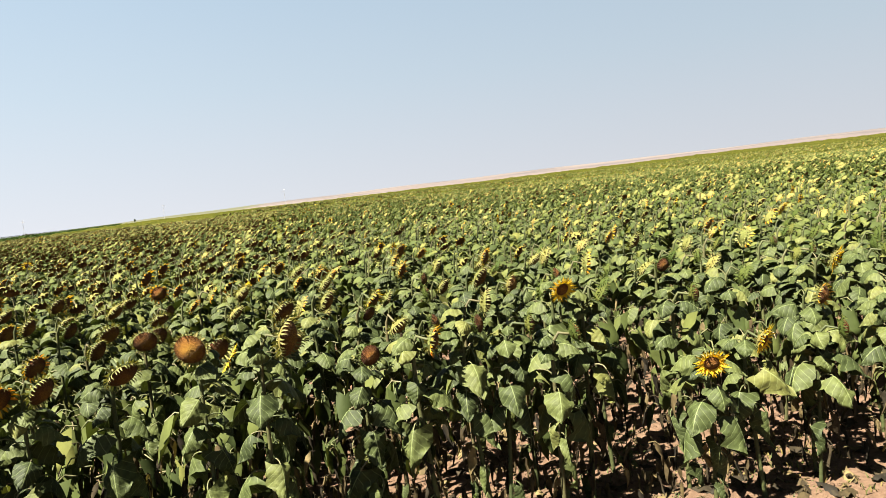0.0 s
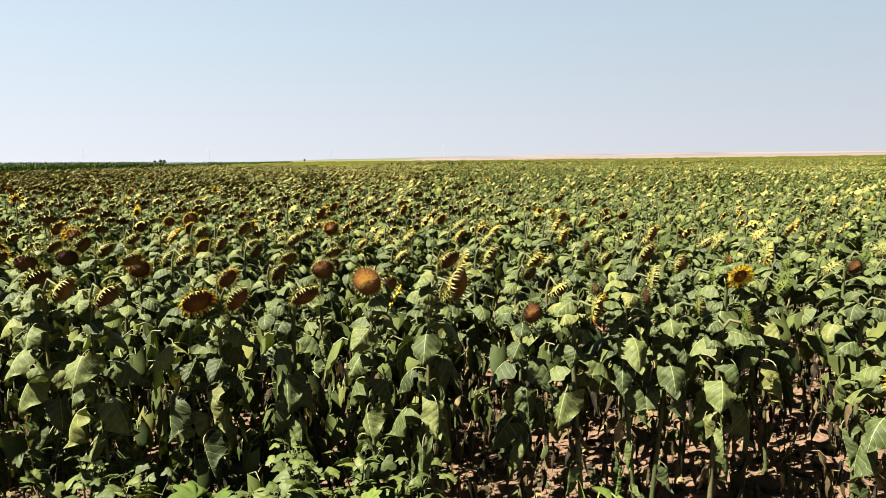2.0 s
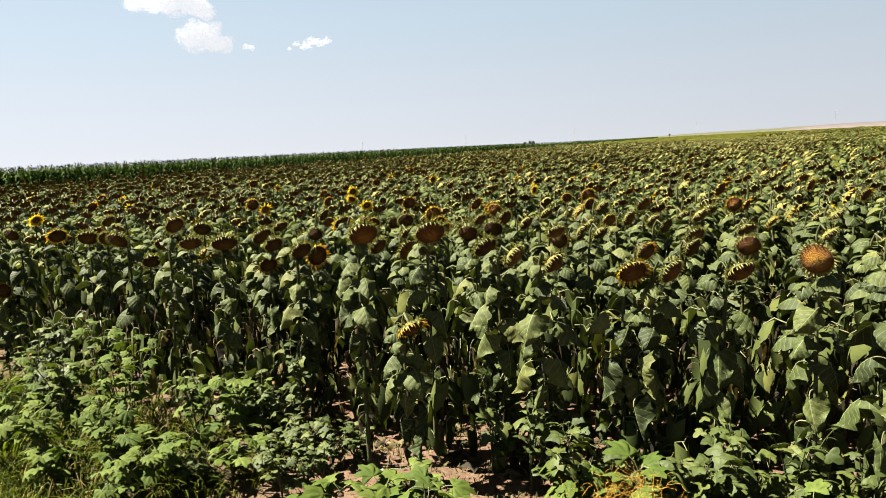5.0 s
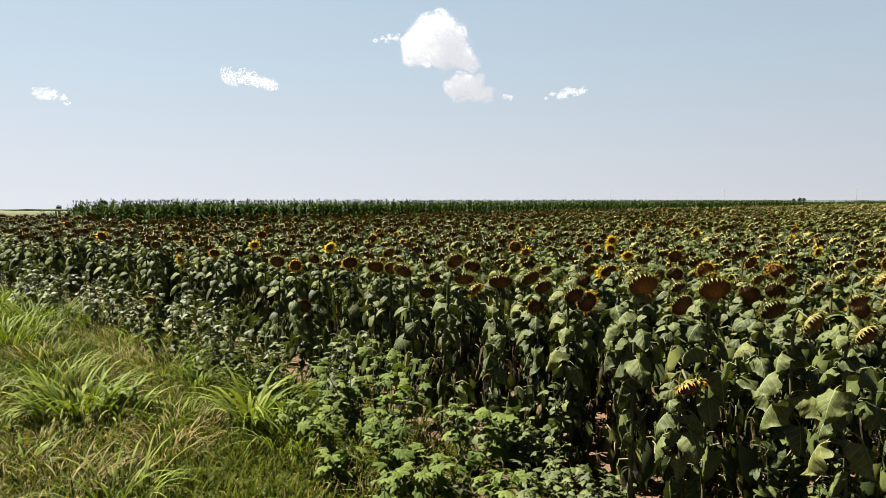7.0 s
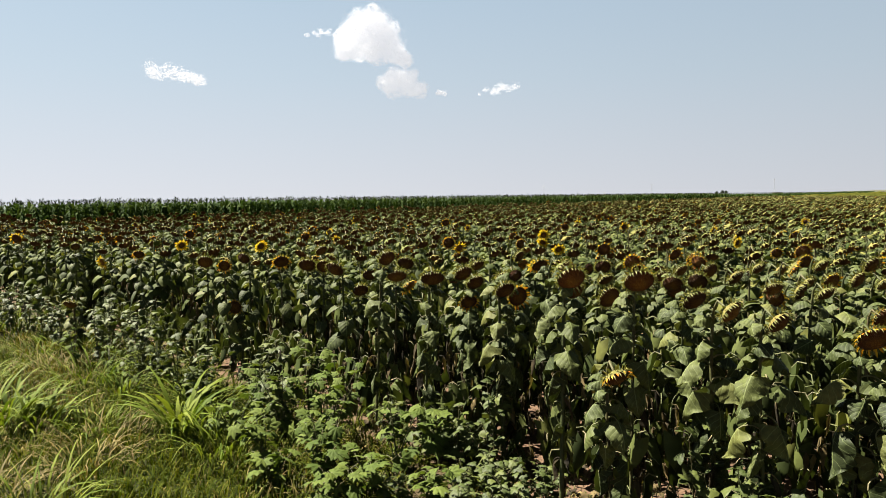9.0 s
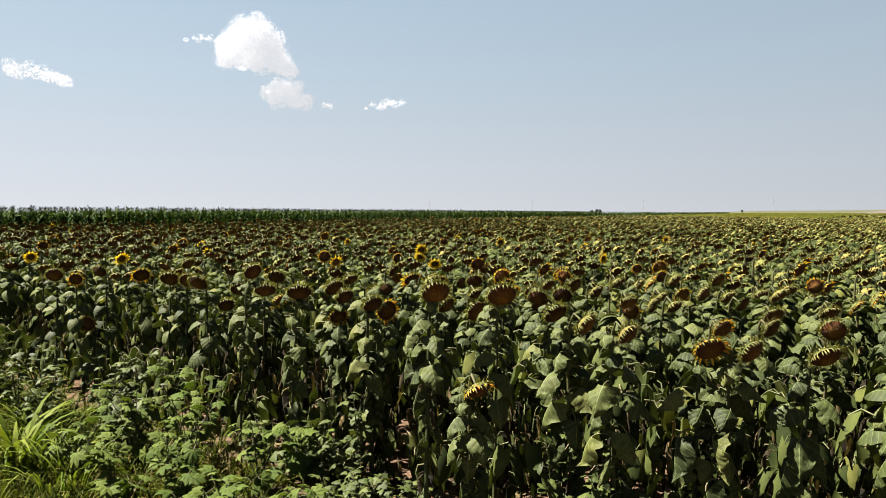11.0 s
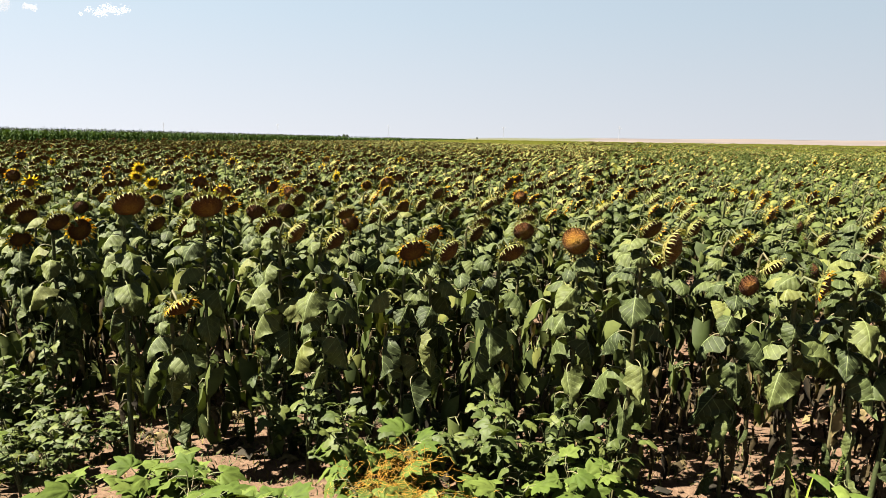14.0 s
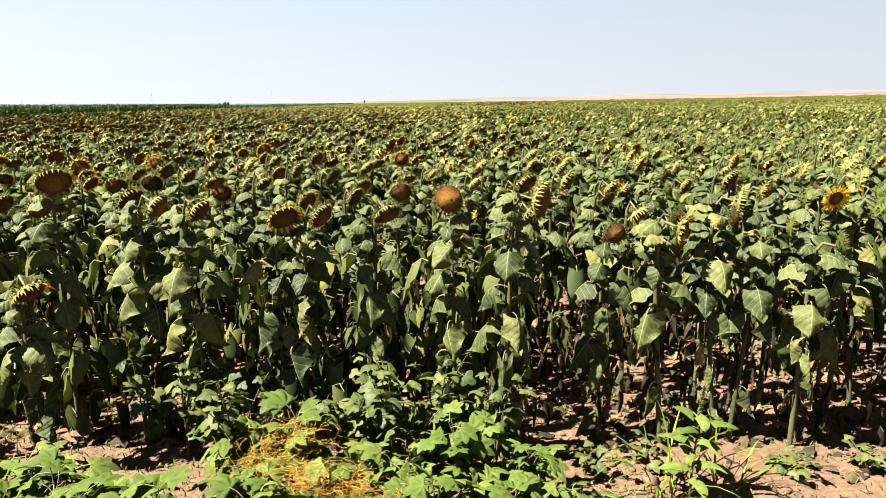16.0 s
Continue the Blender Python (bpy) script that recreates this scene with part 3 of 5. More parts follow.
def leaf_plan(height, count, rng, bare=False):
    """Height on the stem, turn, kind and size of each leaf."""
    out, turn = [], rng.uniform(0, 6.28)
    for k in range(count):
        q = (k + rng.uniform(-0.3, 0.3)) / (count - 1)
        q = min(max(q, 0), 1)
        turn += 2.4 + rng.uniform(-0.35, 0.35)
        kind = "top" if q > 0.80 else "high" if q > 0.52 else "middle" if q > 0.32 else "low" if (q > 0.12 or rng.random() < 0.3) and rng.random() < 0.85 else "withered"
        size = (0.80 + 0.45 * math.sin(math.pi * min(q * 0.8 + 0.2, 1.0))) * rng.uniform(0.68, 1.12)
        if bare and q < 0.45:
            if rng.random() < 0.2:
                continue
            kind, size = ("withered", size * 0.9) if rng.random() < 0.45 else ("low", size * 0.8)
        out.append((height * (0.14 + 0.85 * q ** 0.72), turn, kind, size))
    for k in range(4):
        turn += 1.7 + rng.uniform(-0.3, 0.3)
        out.append((height * rng.uniform(0.89, 0.97), turn, "top", rng.uniform(0.85, 1.15)))
    return out


def on_stem(points, z):
    p = np.asarray(points)
    k = int(np.argmax(p[:, 2]))
    p = p[:k + 1]
    return np.array([np.interp(z, p[:, 2], p[:, 0]), np.interp(z, p[:, 2], p[:, 1]), z])


HEAD_MESHES = {}


def head_mesh(petals, i, green=False):
    if (petals, i, green) not in HEAD_MESHES:
        HEAD_MESHES[petals, i, green] = {k: mesh_of("head_" + k, s.slot({BRACT: YOUNG, BACK: YOUNG} if green else {}), PALETTE) for k, s in head_shapes(1.0, 2, petals, 40 + i).items()}
    return HEAD_MESHES[petals, i, green]


GOLD_DISC = mesh_of("golden_disc", head_shapes(1.0, 2, "none", 41)["disc"].slot({DISC: GOLD}), PALETTE)
LABELS = {"b": ("sunflower with a bowed dark brown seed head and drooping grey-green leaves", "none"),
          "p": ("sunflower with wilted orange petals round a brown head", "wilted"),
          "y": ("sunflower with a bright yellow blooming head among green leaves", "fresh"),
          "g": ("young sunflower with a small green head and yellow-green bracts", "none")}


def head_of(kind, rng, turn=0.0, drop=None):
    r = {"b": 0.068, "p": 0.062, "y": 0.055, "g": 0.050}[kind] * rng.uniform(0.85, 1.12)
    if drop is None:
        drop = {"b": rng.uniform(24, 52), "p": rng.uniform(10, 40), "y": rng.uniform(0, 35), "g": rng.uniform(-20, 40)}[kind]
    return r, facing(turn + rng.normal(0, 0.32), drop)


def sunflower(x, y, z, kind, rng, rich=True, turn=0.0, drop=None, radius=None, leaves=None, golden=False):
    """One plant whose head stands at x, y, z, as a thing with its parts."""
    r, n = head_of(kind, rng, turn, drop)
    r = radius or r
    head = np.array([x, y, z])
    neck = head - n * 0.48 * r
    back = np.array([n[0], n[1], 0]) * 0.12
    base = np.array([x - back[0] + rng.normal(0, 0.05), y - back[1] + rng.normal(0, 0.05), float(ground_z(x, y)) - 0.02])
    root = new("sunflower")
    root.location = base
    tagged(root, LABELS[kind][0], "sunflower", "sunflowers of the field")
    pts = stem_points(base, neck, n) - base
    thick = 0.013 * rng.uniform(0.8, 1.15)
    part("stem", mesh_of("stem", tube(pts, np.linspace(thick, thick * 0.5, len(pts)), 7, STEM), PALETTE), root)
    meshes = head_mesh(LABELS[kind][1], int(rng.integers(3)), kind == "g")
    m = Matrix.Translation(head - base) @ turn_to(n, rng.uniform(0, 6.28)) @ Matrix.Diagonal((r, r * rng.uniform(0.9, 1.1), r, 1))
    hd = part("flower_head", meshes["back"], root, m, "green bract-covered back of the head")
    part("seed_disc", GOLD_DISC if golden else meshes["disc"], hd, None, "golden-brown disc of ripening seeds" if golden else "brown disc of ripening seeds")
    part("calyx", meshes["bracts"], hd, None, "curled yellow-green bracts")
    if "petals" in meshes:
        part("corolla", meshes["petals"], hd, None, "yellow-orange petals")
    height = neck[2] - base[2]
    plan = leaf_plan(height, leaves or int(rng.integers(17, 22)) + (3 if x < 0.2 else 0), rng, x > 0.9)
    look_az = math.atan2(n[1], n[0])
    grown = 0.78 if x < -1.4 else 0.85 if x < 0.5 else 0.93
    plan = [(a[0], a[1] + math.pi if a[0] > 0.93 * height and math.cos(a[1] - look_az) > 0.5 else a[1], a[2], a[3]) for a in plan]
    if rich:
        for h, a, k, s in plan:
            p = on_stem(pts, h)
            me = LEAF_MESHES[k][int(rng.integers(3))]
            part("leaf", me, root, Matrix.Translation(p) @ Matrix.Rotation(a, 4, "Z") @ Matrix.Rotation(rng.normal(0, 0.28), 4, "X") @ Matrix.Rotation(rng.normal(0, 0.16), 4, "Y") @ Matrix.Scale(s * grown, 4))
    else:
        shapes = [MID_LEAF[k].moved(Matrix.Translation(on_stem(pts, h * 0.96)) @ Matrix.Rotation(a, 4, "Z") @ Matrix.Rotation(rng.normal(0, 0.35), 4, "X") @ Matrix.Rotation(rng.normal(0, 0.2), 4, "Y") @ Matrix.Scale(s * 0.92 * grown, 4)) for h, a, k, s in plan]
        part("foliage", mesh_of("foliage", joined(shapes), PALETTE, uv=True), root)
    return root


MID_LEAF = {"top": leaf_shape(0.135, 0.125, 0.075, 60, 5, -72, 24, 0.06, 4, 4),
            "high": leaf_shape(0.155, 0.155, 0.10, 55, -20, -82, 26, 0.06, 4, 4),
            "middle": leaf_shape(0.155, 0.15, 0.11, 50, -45, -88, 26, 0.04, 4, 2),
            "low": leaf_shape(0.145, 0.12, 0.11, 52, -78, -97, 40, 0.05, 4, 2),
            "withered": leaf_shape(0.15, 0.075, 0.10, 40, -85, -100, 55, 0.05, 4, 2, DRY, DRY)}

# head places: x, y, height, kind
FIRST_ROW_WEST = [
    (-1.83, 3.27, 1.33, "b"), (-2.08, 2.99, 1.35, "b"), (-1.74, 2.89, 0.89, "p"), (-1.34, 3.30, 1.215, "b"), (-1.06, 3.14, 1.217, "b"),
    (-0.71, 3.26, 1.17, "p"), (-0.535, 3.28, 1.177, "b"), (-0.25, 3.40, 1.17, "b"), (0.06, 3.26, 1.265, "b"), (0.47, 3.145, 1.275, "b"),
    (-3.80, 3.18, 1.346, "b"), (-3.42, 3.65, 1.01, "p"), (-3.25, 3.10, 1.25, "b"), (-2.75, 3.25, 1.20, "b"), (-4.45, 3.2, 1.22, "b")]
FIRST_ROW_EAST = [
    (1.12, 3.365, 1.122, "p"), (1.88, 4.51, 1.154, "b"), (1.54, 3.92, 1.17, "b"), (1.86, 3.564, 1.24, "y"), (2.39, 3.10, 0.87, "y"),
    (2.82, 3.30, 0.88, "y"), (3.30, 3.30, 0.87, "g"), (3.27, 3.40, 1.04, "p"), (2.11, 3.66, 1.17, "g"), (2.88, 4.36, 1.17, "g"),
    (0.82, 3.36, 1.10, "g"), (1.36, 3.42, 1.16, "g"), (1.62, 3.42, 1.12, "g"), (1.84, 3.40, 1.05, "g"), (2.60, 3.55, 1.12, "g"), (3.05, 3.75, 1.15, "g"),
    (3.62, 3.22, 1.02, "g"), (3.85, 3.42, 1.08, "g"), (4.15, 3.30, 1.02, "p"), (4.45, 3.5, 1.1, "g")]
WEST_EDGE = [
    (-5.07, 3.54, 1.17, "b"), (-5.29, 3.52, 1.17, "b"), (-5.77, 3.55, 1.17, "p"), (-6.38, 3.50, 1.17, "b"), (-6.32, 3.05, 1.17, "b"),
    (-5.84, 2.99, 1.17, "p"), (-5.87, 3.10, 0.77, "p"), (-8.00, 2.35, 0.66, "b"), (-8.84, 3.00, 1.01, "y"), (-7.73, 2.99, 1.17, "p"),
    (-9.60, 2.95, 1.17, "b"), (-12.39, 3.0, 1.17, "y"), (-6.58, 4.61, 1.17, "b"), (-7.72, 4.51, 1.17, "y"), (-8.70, 3.94, 1.17, "y"), (-9.12, 3.77, 1.17, "b")]
SECOND_ROWS = [
    (-1.99, 5.01, "b"), (-1.48, 4.29, "b"), (-2.19, 4.48, "b"), (-2.69, 5.84, "p"), (-1.77, 3.83, "b"), (-2.90, 5.22, "p"), (-5.58, 7.54, "y"),
    (-4.80, 6.79, "y"), (-5.51, 6.96, "p"), (-1.26, 5.29, "b"), (-1.24, 4.49, "b"), (-0.29, 4.09, "b"), (-0.87, 4.19, "p"), (-1.63, 7.28, "p"),
    (-2.21, 7.23, "p"), (0.34, 7.44, "p"), (0.52, 6.43, "b"), (0.71, 6.55, "p"), (0.38, 4.70, "p"), (1.61, 7.55, "p"), (1.37, 5.91, "p"),
    (0.81, 6.31, "p"), (0.0, 5.85, "b"), (-0.94, 5.06, "g"), (-3.33, 3.62, "b"), (-3.22, 3.95, "g"), (-2.19, 4.41, "b"), (-1.97, 5.4, "b")]
EAST_ROWS = [
    (4.19, 10.59, "p"), (3.45, 5.84, "b"), (6.34, 11.05, "p"), (3.72, 6.94, "p"), (7.64, 12.56, "p"), (4.47, 6.30, "p"), (1.37, 6.04, "p"),
    (1.82, 7.48, "p"), (0.73, 6.50, "p"), (0.51, 6.32, "p"), (-0.17, 9.19, "p"), (-2.08, 6.88, "p"), (-3.34, 10.58, "p"), (-2.62, 5.78, "p"),
    (3.65, 3.73, "y"), (5.90, 7.07, "y"), (4.39, 6.12, "p"), (3.85, 7.10, "p"), (-2.70, 5.61, "b"), (-3.19, 5.14, "b"), (-3.42, 8.69, "y"),
    (-3.76, 9.44, "y"), (-2.58, 7.60, "p"), (-5.92, 6.05, "p"), (-5.91, 8.01, "y"), (-10.3, 7.48, "y"), (-3.0, 5.3, "p")]

prng = np.random.default_rng(21)
PLACED = FIRST_ROW_WEST + FIRST_ROW_EAST + WEST_EDGE + [(x, y, 1.17 + float(prng.normal(0, 0.03)), k) for x, y, k in SECOND_ROWS + EAST_ROWS]


def lane(x, y):
    """The bare strip that runs straight into the field."""
    return (np.abs(x - (0.40 - 0.023 * y)) < 0.21) & (y > 12.5) & (y < 60)


def field_places(r0, r1, step, rng):
    """Places of plants at r0 to r1 m, in jittered rows."""
    ys = np.arange(-7.0 if r0 < 15 else 3.45, r1, step * 0.86)
    xs = np.arange(-min(r1, 80), r1, step)
    X, Y = np.meshgrid(xs, ys)
    X = X + rng.uniform(-0.38, 0.38, X.shape) * step
    Y = Y + rng.uniform(-0.38, 0.38, Y.shape) * step
    X, Y = X.ravel(), Y.ravel()
    r = np.hypot(X - 0.3, Y)
    yaw = np.degrees(np.arctan2(-(X - 0.3), Y))
    keep = (r >= r0) & (r < r1) & (X > np.where(Y < 6, -36.0, corn_edge(Y) + 0.6)) & (Y > field_edge(X)) & (yaw > -50) & (yaw < 94) & ~(lane(X, Y) & (rng.random(X.shape) < 0.82))
    X, Y = X[keep], Y[keep]
    if r0 < 15:
        for px, py, _, _ in PLACED:
            ok = np.hypot(X - px, Y - py) > 0.32
            X, Y = X[ok], Y[ok]
    return X, Y


def kinds_at(x, y, rng):
    """West of the strip mostly ripe brown heads, east of it many young green ones."""
    east = np.clip((x - 0.3 + 0.03 * y) / 2.0, 0, 1)
    u = rng.random(len(x))
    young = 0.06 + 0.62 * east
    near = np.clip(1.0 - np.hypot(x, y) / 26.0, 0.12, 1.0)
    out = np.where(u < young, "g", np.where(u < young + 0.17 * near, "p", "b"))
    return np.where(rng.random(len(x)) < 0.02 * near, "y", out)


NEAR, NEXT, THIRD, FOURTH, FIFTH = 5.1, 6.9, 16.0, 42.0, 115.0
for x, y, z, k in PLACED:
    r = math.hypot(x - 0.3, y)
    if r < THIRD:
        special = {(0.06, 3.26): (-0.45, 4), (2.39, 3.10): (-1.0, 20), (0.47, 3.145): (-0.4, 8), (-0.535, 3.28): (0.1, 28), (-1.06, 3.14): (0.0, 36), (-1.34, 3.30): (0.05, 32),
                   (-1.83, 3.27): (-0.1, 38), (-2.08, 2.99): (-0.1, 38), (-1.74, 2.89): (-0.4, 50), (1.86, 3.564): (-0.6, 20), (1.54, 3.92): (-0.15, 10), (1.88, 4.51): (-0.3, 10)}.get((x, y), (-0.12, None))
        sunflower(x, y, z, k, prng, rich=r < NEAR + 0.5 and y < 4.1, radius=0.078 if (x, y) in ((-1.83, 3.27), (-2.08, 2.99)) else None, turn=special[0], drop=special[1],
                  golden=(x, y) in ((0.06, 3.26), (0.47, 3.145), (1.54, 3.92), (1.88, 4.51)))
X, Y = field_places(0.0, NEXT, 0.44, prng)
clear = (Y > 3.8) | (X < -2.4) | (X > 0.9)
X, Y = X[clear], Y[clear]
for x, y, k in zip(X, Y, kinds_at(X, Y, prng)):
    sunflower(float(x), float(y), 1.12 + float(prng.normal(0, 0.055)), str(k), prng, rich=bool(y < 3.95 and abs(x) < 4.2))


# ---------------------------------------------------------------- the rest of the sunflower field
def field_plant(kind, rng, level):
    """A plant of the far field standing at the origin, head at 1.15 m."""
    r, n = head_of(kind, rng, drop=rng.uniform(42, 74) if kind == "b" else None)
    r *= (1.02, 1.12, 1.4)[level] * (0.8 if kind == "g" else 1.0)
    head = np.array([0.1 * n[0], 0.1 * n[1], 1.15 + rng.uniform(-0.03, 0.05)])
    ripe = {BRACT: BACK, DISC: GOLD if rng.random() < 0.12 else DISC}
    if kind == "g":
        ripe = {BRACT: YOUNG, BACK: YOUNG, DISC: YOUNG if rng.random() < 0.6 else DISC}
    shapes = [s.slot(ripe).moved(Matrix.Translation(head) @ turn_to(n, rng.uniform(0, 6)) @ Matrix.Scale(r, 4))
              for key, s in head_shapes(1.0, 1 if level == 0 else 0, LABELS[kind][1], int(rng.integers(999))).items()]
    if level == 0:
        pts = stem_points((0, 0, 0), head - 0.48 * r * n, n, 7)
        shapes.append(tube(pts, np.linspace(0.012, 0.006, len(pts)), 4, STEM))
        for h, a, k, s in leaf_plan(1.09, 16, rng):
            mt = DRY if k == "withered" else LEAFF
            spec = {"top": (0.12, 0.115, 5, -75), "high": (0.16, 0.155, -25, -84), "middle": (0.16, 0.155, -50, -92), "low": (0.18, 0.14, -80, -95), "withered": (0.15, 0.08, -85, -95)}[k]
            leaf = leaf_shape(spec[0], spec[1], 0.09, 45, spec[2] + rng.uniform(-22, 22), spec[3], 24, 0.05, 3, 2, mt, PETIOLE, rng.uniform(0, 6))
            shapes.append(leaf.moved(Matrix.Translation((0, 0, h * rng.uniform(0.9, 1.0))) @ Matrix.Rotation(a, 4, "Z") @ Matrix.Rotation(rng.normal(0, 0.35), 4, "X") @ Matrix.Scale(s * 0.9, 4)))
    else:
        for k in range(8 if level == 1 else 4):
            a = 2.4 * k + rng.uniform(-0.6, 0.6)
            q = rng.uniform(0.0, 1.0)
            grow = 0.92 if level == 1 else 1.15
            ln, wd = rng.uniform(0.14, 0.21) * grow, rng.uniform(0.12, 0.17) * grow
            d0, d1 = np.radians(rng.uniform(-45, 35)), np.radians(rng.uniform(-88, -50))
            p0 = np.array([0.04, 0, 0.76 + 0.33 * q])
            p1 = p0 + ln * 0.45 * np.array([np.cos(d0), 0, np.sin(d0)])
            p2 = p1 + ln * 0.55 * np.array([np.cos(d1), 0, np.sin(d1)])
            w = np.array([0, wd * 0.5, 0])
            dip = np.array([-0.01, 0, -0.045])
            if level == 1:
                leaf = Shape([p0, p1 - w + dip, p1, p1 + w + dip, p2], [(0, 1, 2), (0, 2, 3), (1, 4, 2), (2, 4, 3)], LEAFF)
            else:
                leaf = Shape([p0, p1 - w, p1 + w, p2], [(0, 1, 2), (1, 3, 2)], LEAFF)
            shapes.append(leaf.moved(Matrix.Rotation(a, 4, "Z") @ Matrix.Translation((0, 0, p0[2])) @ Matrix.Rotation(rng.normal(0, 0.35), 4, "X") @ Matrix.Translation((0, 0, -p0[2]))))
    return joined(shapes)


frng = np.random.default_rng(5)
crop = []
for level, (r0, r1, step) in enumerate(((NEXT, THIRD, 0.44), (THIRD, FOURTH, 0.47), (FOURTH, FIFTH, 0.70), (FIFTH, 330.0, 2.3))):
    X, Y = field_places(r0, max(r1, 40.0), step, frng)
    R = np.hypot(X - 0.3, Y)
    rim = (Y < 5.0) & (R < 40)
    sel = (R < r1) | rim if level == 0 else (R < r1) & ~rim
    X, Y = X[sel], Y[sel]
    if level == 3:
        X, Y = X[X > -12], Y[X > -12]
    K = kinds_at(X, Y, frng)
    variants = {k: [field_plant(k, frng, min(level, 2)) for _ in range(5 if k == "b" else 3)] for k in "bpyg"}
    pick = frng.integers(0, 60, len(X))
    for k in "bpyg":
        for i, shape in enumerate(variants[k]):
            sel = (K == k) & (pick % len(variants[k]) == i)
            if sel.any():
                count = int(sel.sum())
                size = frng.normal(1.0, 0.055, count) * (1.0, 0.96, 0.97, 1.05)[level]
                crop.append(scattered(shape, place_mats(X[sel], Y[sel], ground_z(X[sel], Y[sel]) - (0.02 if level < 3 else 0.55), frng.normal(0, 0.3, count), size * (1.0 if level < 3 else 1.55), 0.03)))
tagged(new("sunflower_crop", mesh_of("sunflower_crop", joined(crop), PALETTE)), "dense field of ripening sunflowers with brown heads and green leaves", "sunflower field", kind="stuff")


def lower_foliage():
    """Hanging and withered lower leaves, added to close and darken the crop's foot."""
    rng = np.random.default_rng(77)
    hang = leaf_shape(0.16, 0.12, 0.10, 40, -70, -95, 38, 0.05, 3, 2, LEAFF, PETIOLE)
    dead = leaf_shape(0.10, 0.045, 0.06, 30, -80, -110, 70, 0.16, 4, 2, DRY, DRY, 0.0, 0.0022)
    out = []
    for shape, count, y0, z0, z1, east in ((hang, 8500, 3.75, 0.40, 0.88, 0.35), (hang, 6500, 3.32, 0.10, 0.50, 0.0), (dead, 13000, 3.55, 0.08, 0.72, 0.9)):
        x, y, z = rng.uniform(-14, 9, count), y0 + 6.5 * rng.random(count) ** 1.5, rng.uniform(z0, z1, count)
        ok = ((x < 0.4) | (rng.random(count) < east)) & (y > field_edge(x) - 0.15)
        x, y, z = x[ok], y[ok], z[ok]
        out.append(scattered(shape, place_mats(x, y, z, rng.uniform(0, 6.28, len(x)), rng.uniform(0.75, 1.25, len(x)), 0.16)))
    tagged(new("lower_leaves", mesh_of("lower_leaves", joined(out), PALETTE)), "hanging and withered lower leaves, added to darken the foot of the sunflowers", "leaves", kind="stuff")


lower_foliage()


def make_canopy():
    """An underlay sheet in place of the lower leaves of the far crop, closing to a rough green surface towards the
    skyline.
    """
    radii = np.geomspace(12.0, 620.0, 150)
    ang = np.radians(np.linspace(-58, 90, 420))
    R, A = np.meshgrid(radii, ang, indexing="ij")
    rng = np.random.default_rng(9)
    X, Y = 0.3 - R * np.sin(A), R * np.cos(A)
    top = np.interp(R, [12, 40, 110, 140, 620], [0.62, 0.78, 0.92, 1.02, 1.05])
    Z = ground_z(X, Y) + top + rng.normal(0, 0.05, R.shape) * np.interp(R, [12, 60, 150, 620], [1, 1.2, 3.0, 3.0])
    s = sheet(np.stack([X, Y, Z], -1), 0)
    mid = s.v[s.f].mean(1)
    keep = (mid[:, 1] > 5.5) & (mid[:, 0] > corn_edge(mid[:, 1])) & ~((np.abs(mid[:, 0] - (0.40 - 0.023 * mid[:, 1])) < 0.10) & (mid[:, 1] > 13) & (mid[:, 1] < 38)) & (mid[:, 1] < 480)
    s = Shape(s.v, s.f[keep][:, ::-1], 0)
    tagged(new("distant_crop", mesh_of("distant_crop", s, [m_canopy])), "distant closed sunflower crop, green and yellow-brown with painted dark gaps", "sunflower field", kind="stuff")


make_canopy()


# ---------------------------------------------------------------- maize beyond the sunflowers
def corn_plant(rng, rich):
    h = 1.42
    shapes = [tube([(0, 0, 0), (0, 0, h)], [0.014, 0.006], 3, 0)]
    for k in range(11 if rich else 5):
        a = np.pi * k + rng.uniform(-0.5, 0.5)
        z = h * (0.2 + 0.74 * k / (11 if rich else 5))
        ln, w = rng.uniform(0.4, 0.65) * (1.1 - 0.6 * k / (11 if rich else 5)), 0.085 if rich else 0.14
        th = np.radians([70, 45, 0, -45])
        p = np.array([0.0, 0, z])
        rows = []
        for i in range(4):
            ww = w * (0.7, 1.0, 0.75, 0.02)[i] / 2
            rows.append([p + (0, -ww, 0), p + (0, ww, 0)])
            p = p + ln / 3 * np.array([np.cos(th[i]), 0, np.sin(th[i])])
        shapes.append(sheet(np.array(rows), 0).moved(Matrix.Rotation(a, 4, "Z")))
    for k in range(3 if rich else 2):
        a, d = rng.uniform(0, 6.3), rng.uniform(0.02, 0.1)
        tip = np.array([np.cos(a) * d, np.sin(a) * d, h + 0.10])
        side = np.array([-np.sin(a), np.cos(a), 0]) * 0.008
        shapes.append(Shape([(0, 0, h - 0.02), tip * 0.5 + (0, 0, h * 0.5) + side, tip, tip * 0.5 + (0, 0, h * 0.5) - side], [(0, 1, 2), (0, 2, 3)], 1))
    return joined(shapes)


crng = np.random.default_rng(12)
corn = []
for y0, y1, rows, gap, rich in ((6.0, 90.0, 7, 0.115, True), (90.0, 320.0, 4, 0.28, False)):
    Y, I = np.meshgrid(np.arange(y0, y1, gap), np.arange(rows))
    Y = (Y + crng.uniform(-0.1, 0.1, Y.shape)).ravel()
    X = corn_edge(Y) - I.ravel() * 0.7 + crng.normal(0, 0.06, Y.shape)
    pick = crng.integers(0, 4, len(X))
    for i in range(4):
        s = pick == i
        corn.append(scattered(corn_plant(crng, rich), place_mats(X[s], Y[s], ground_z(X[s], Y[s]), crng.uniform(0, 6.28, s.sum()), crng.normal(1.13, 0.03, s.sum()), 0.04)))
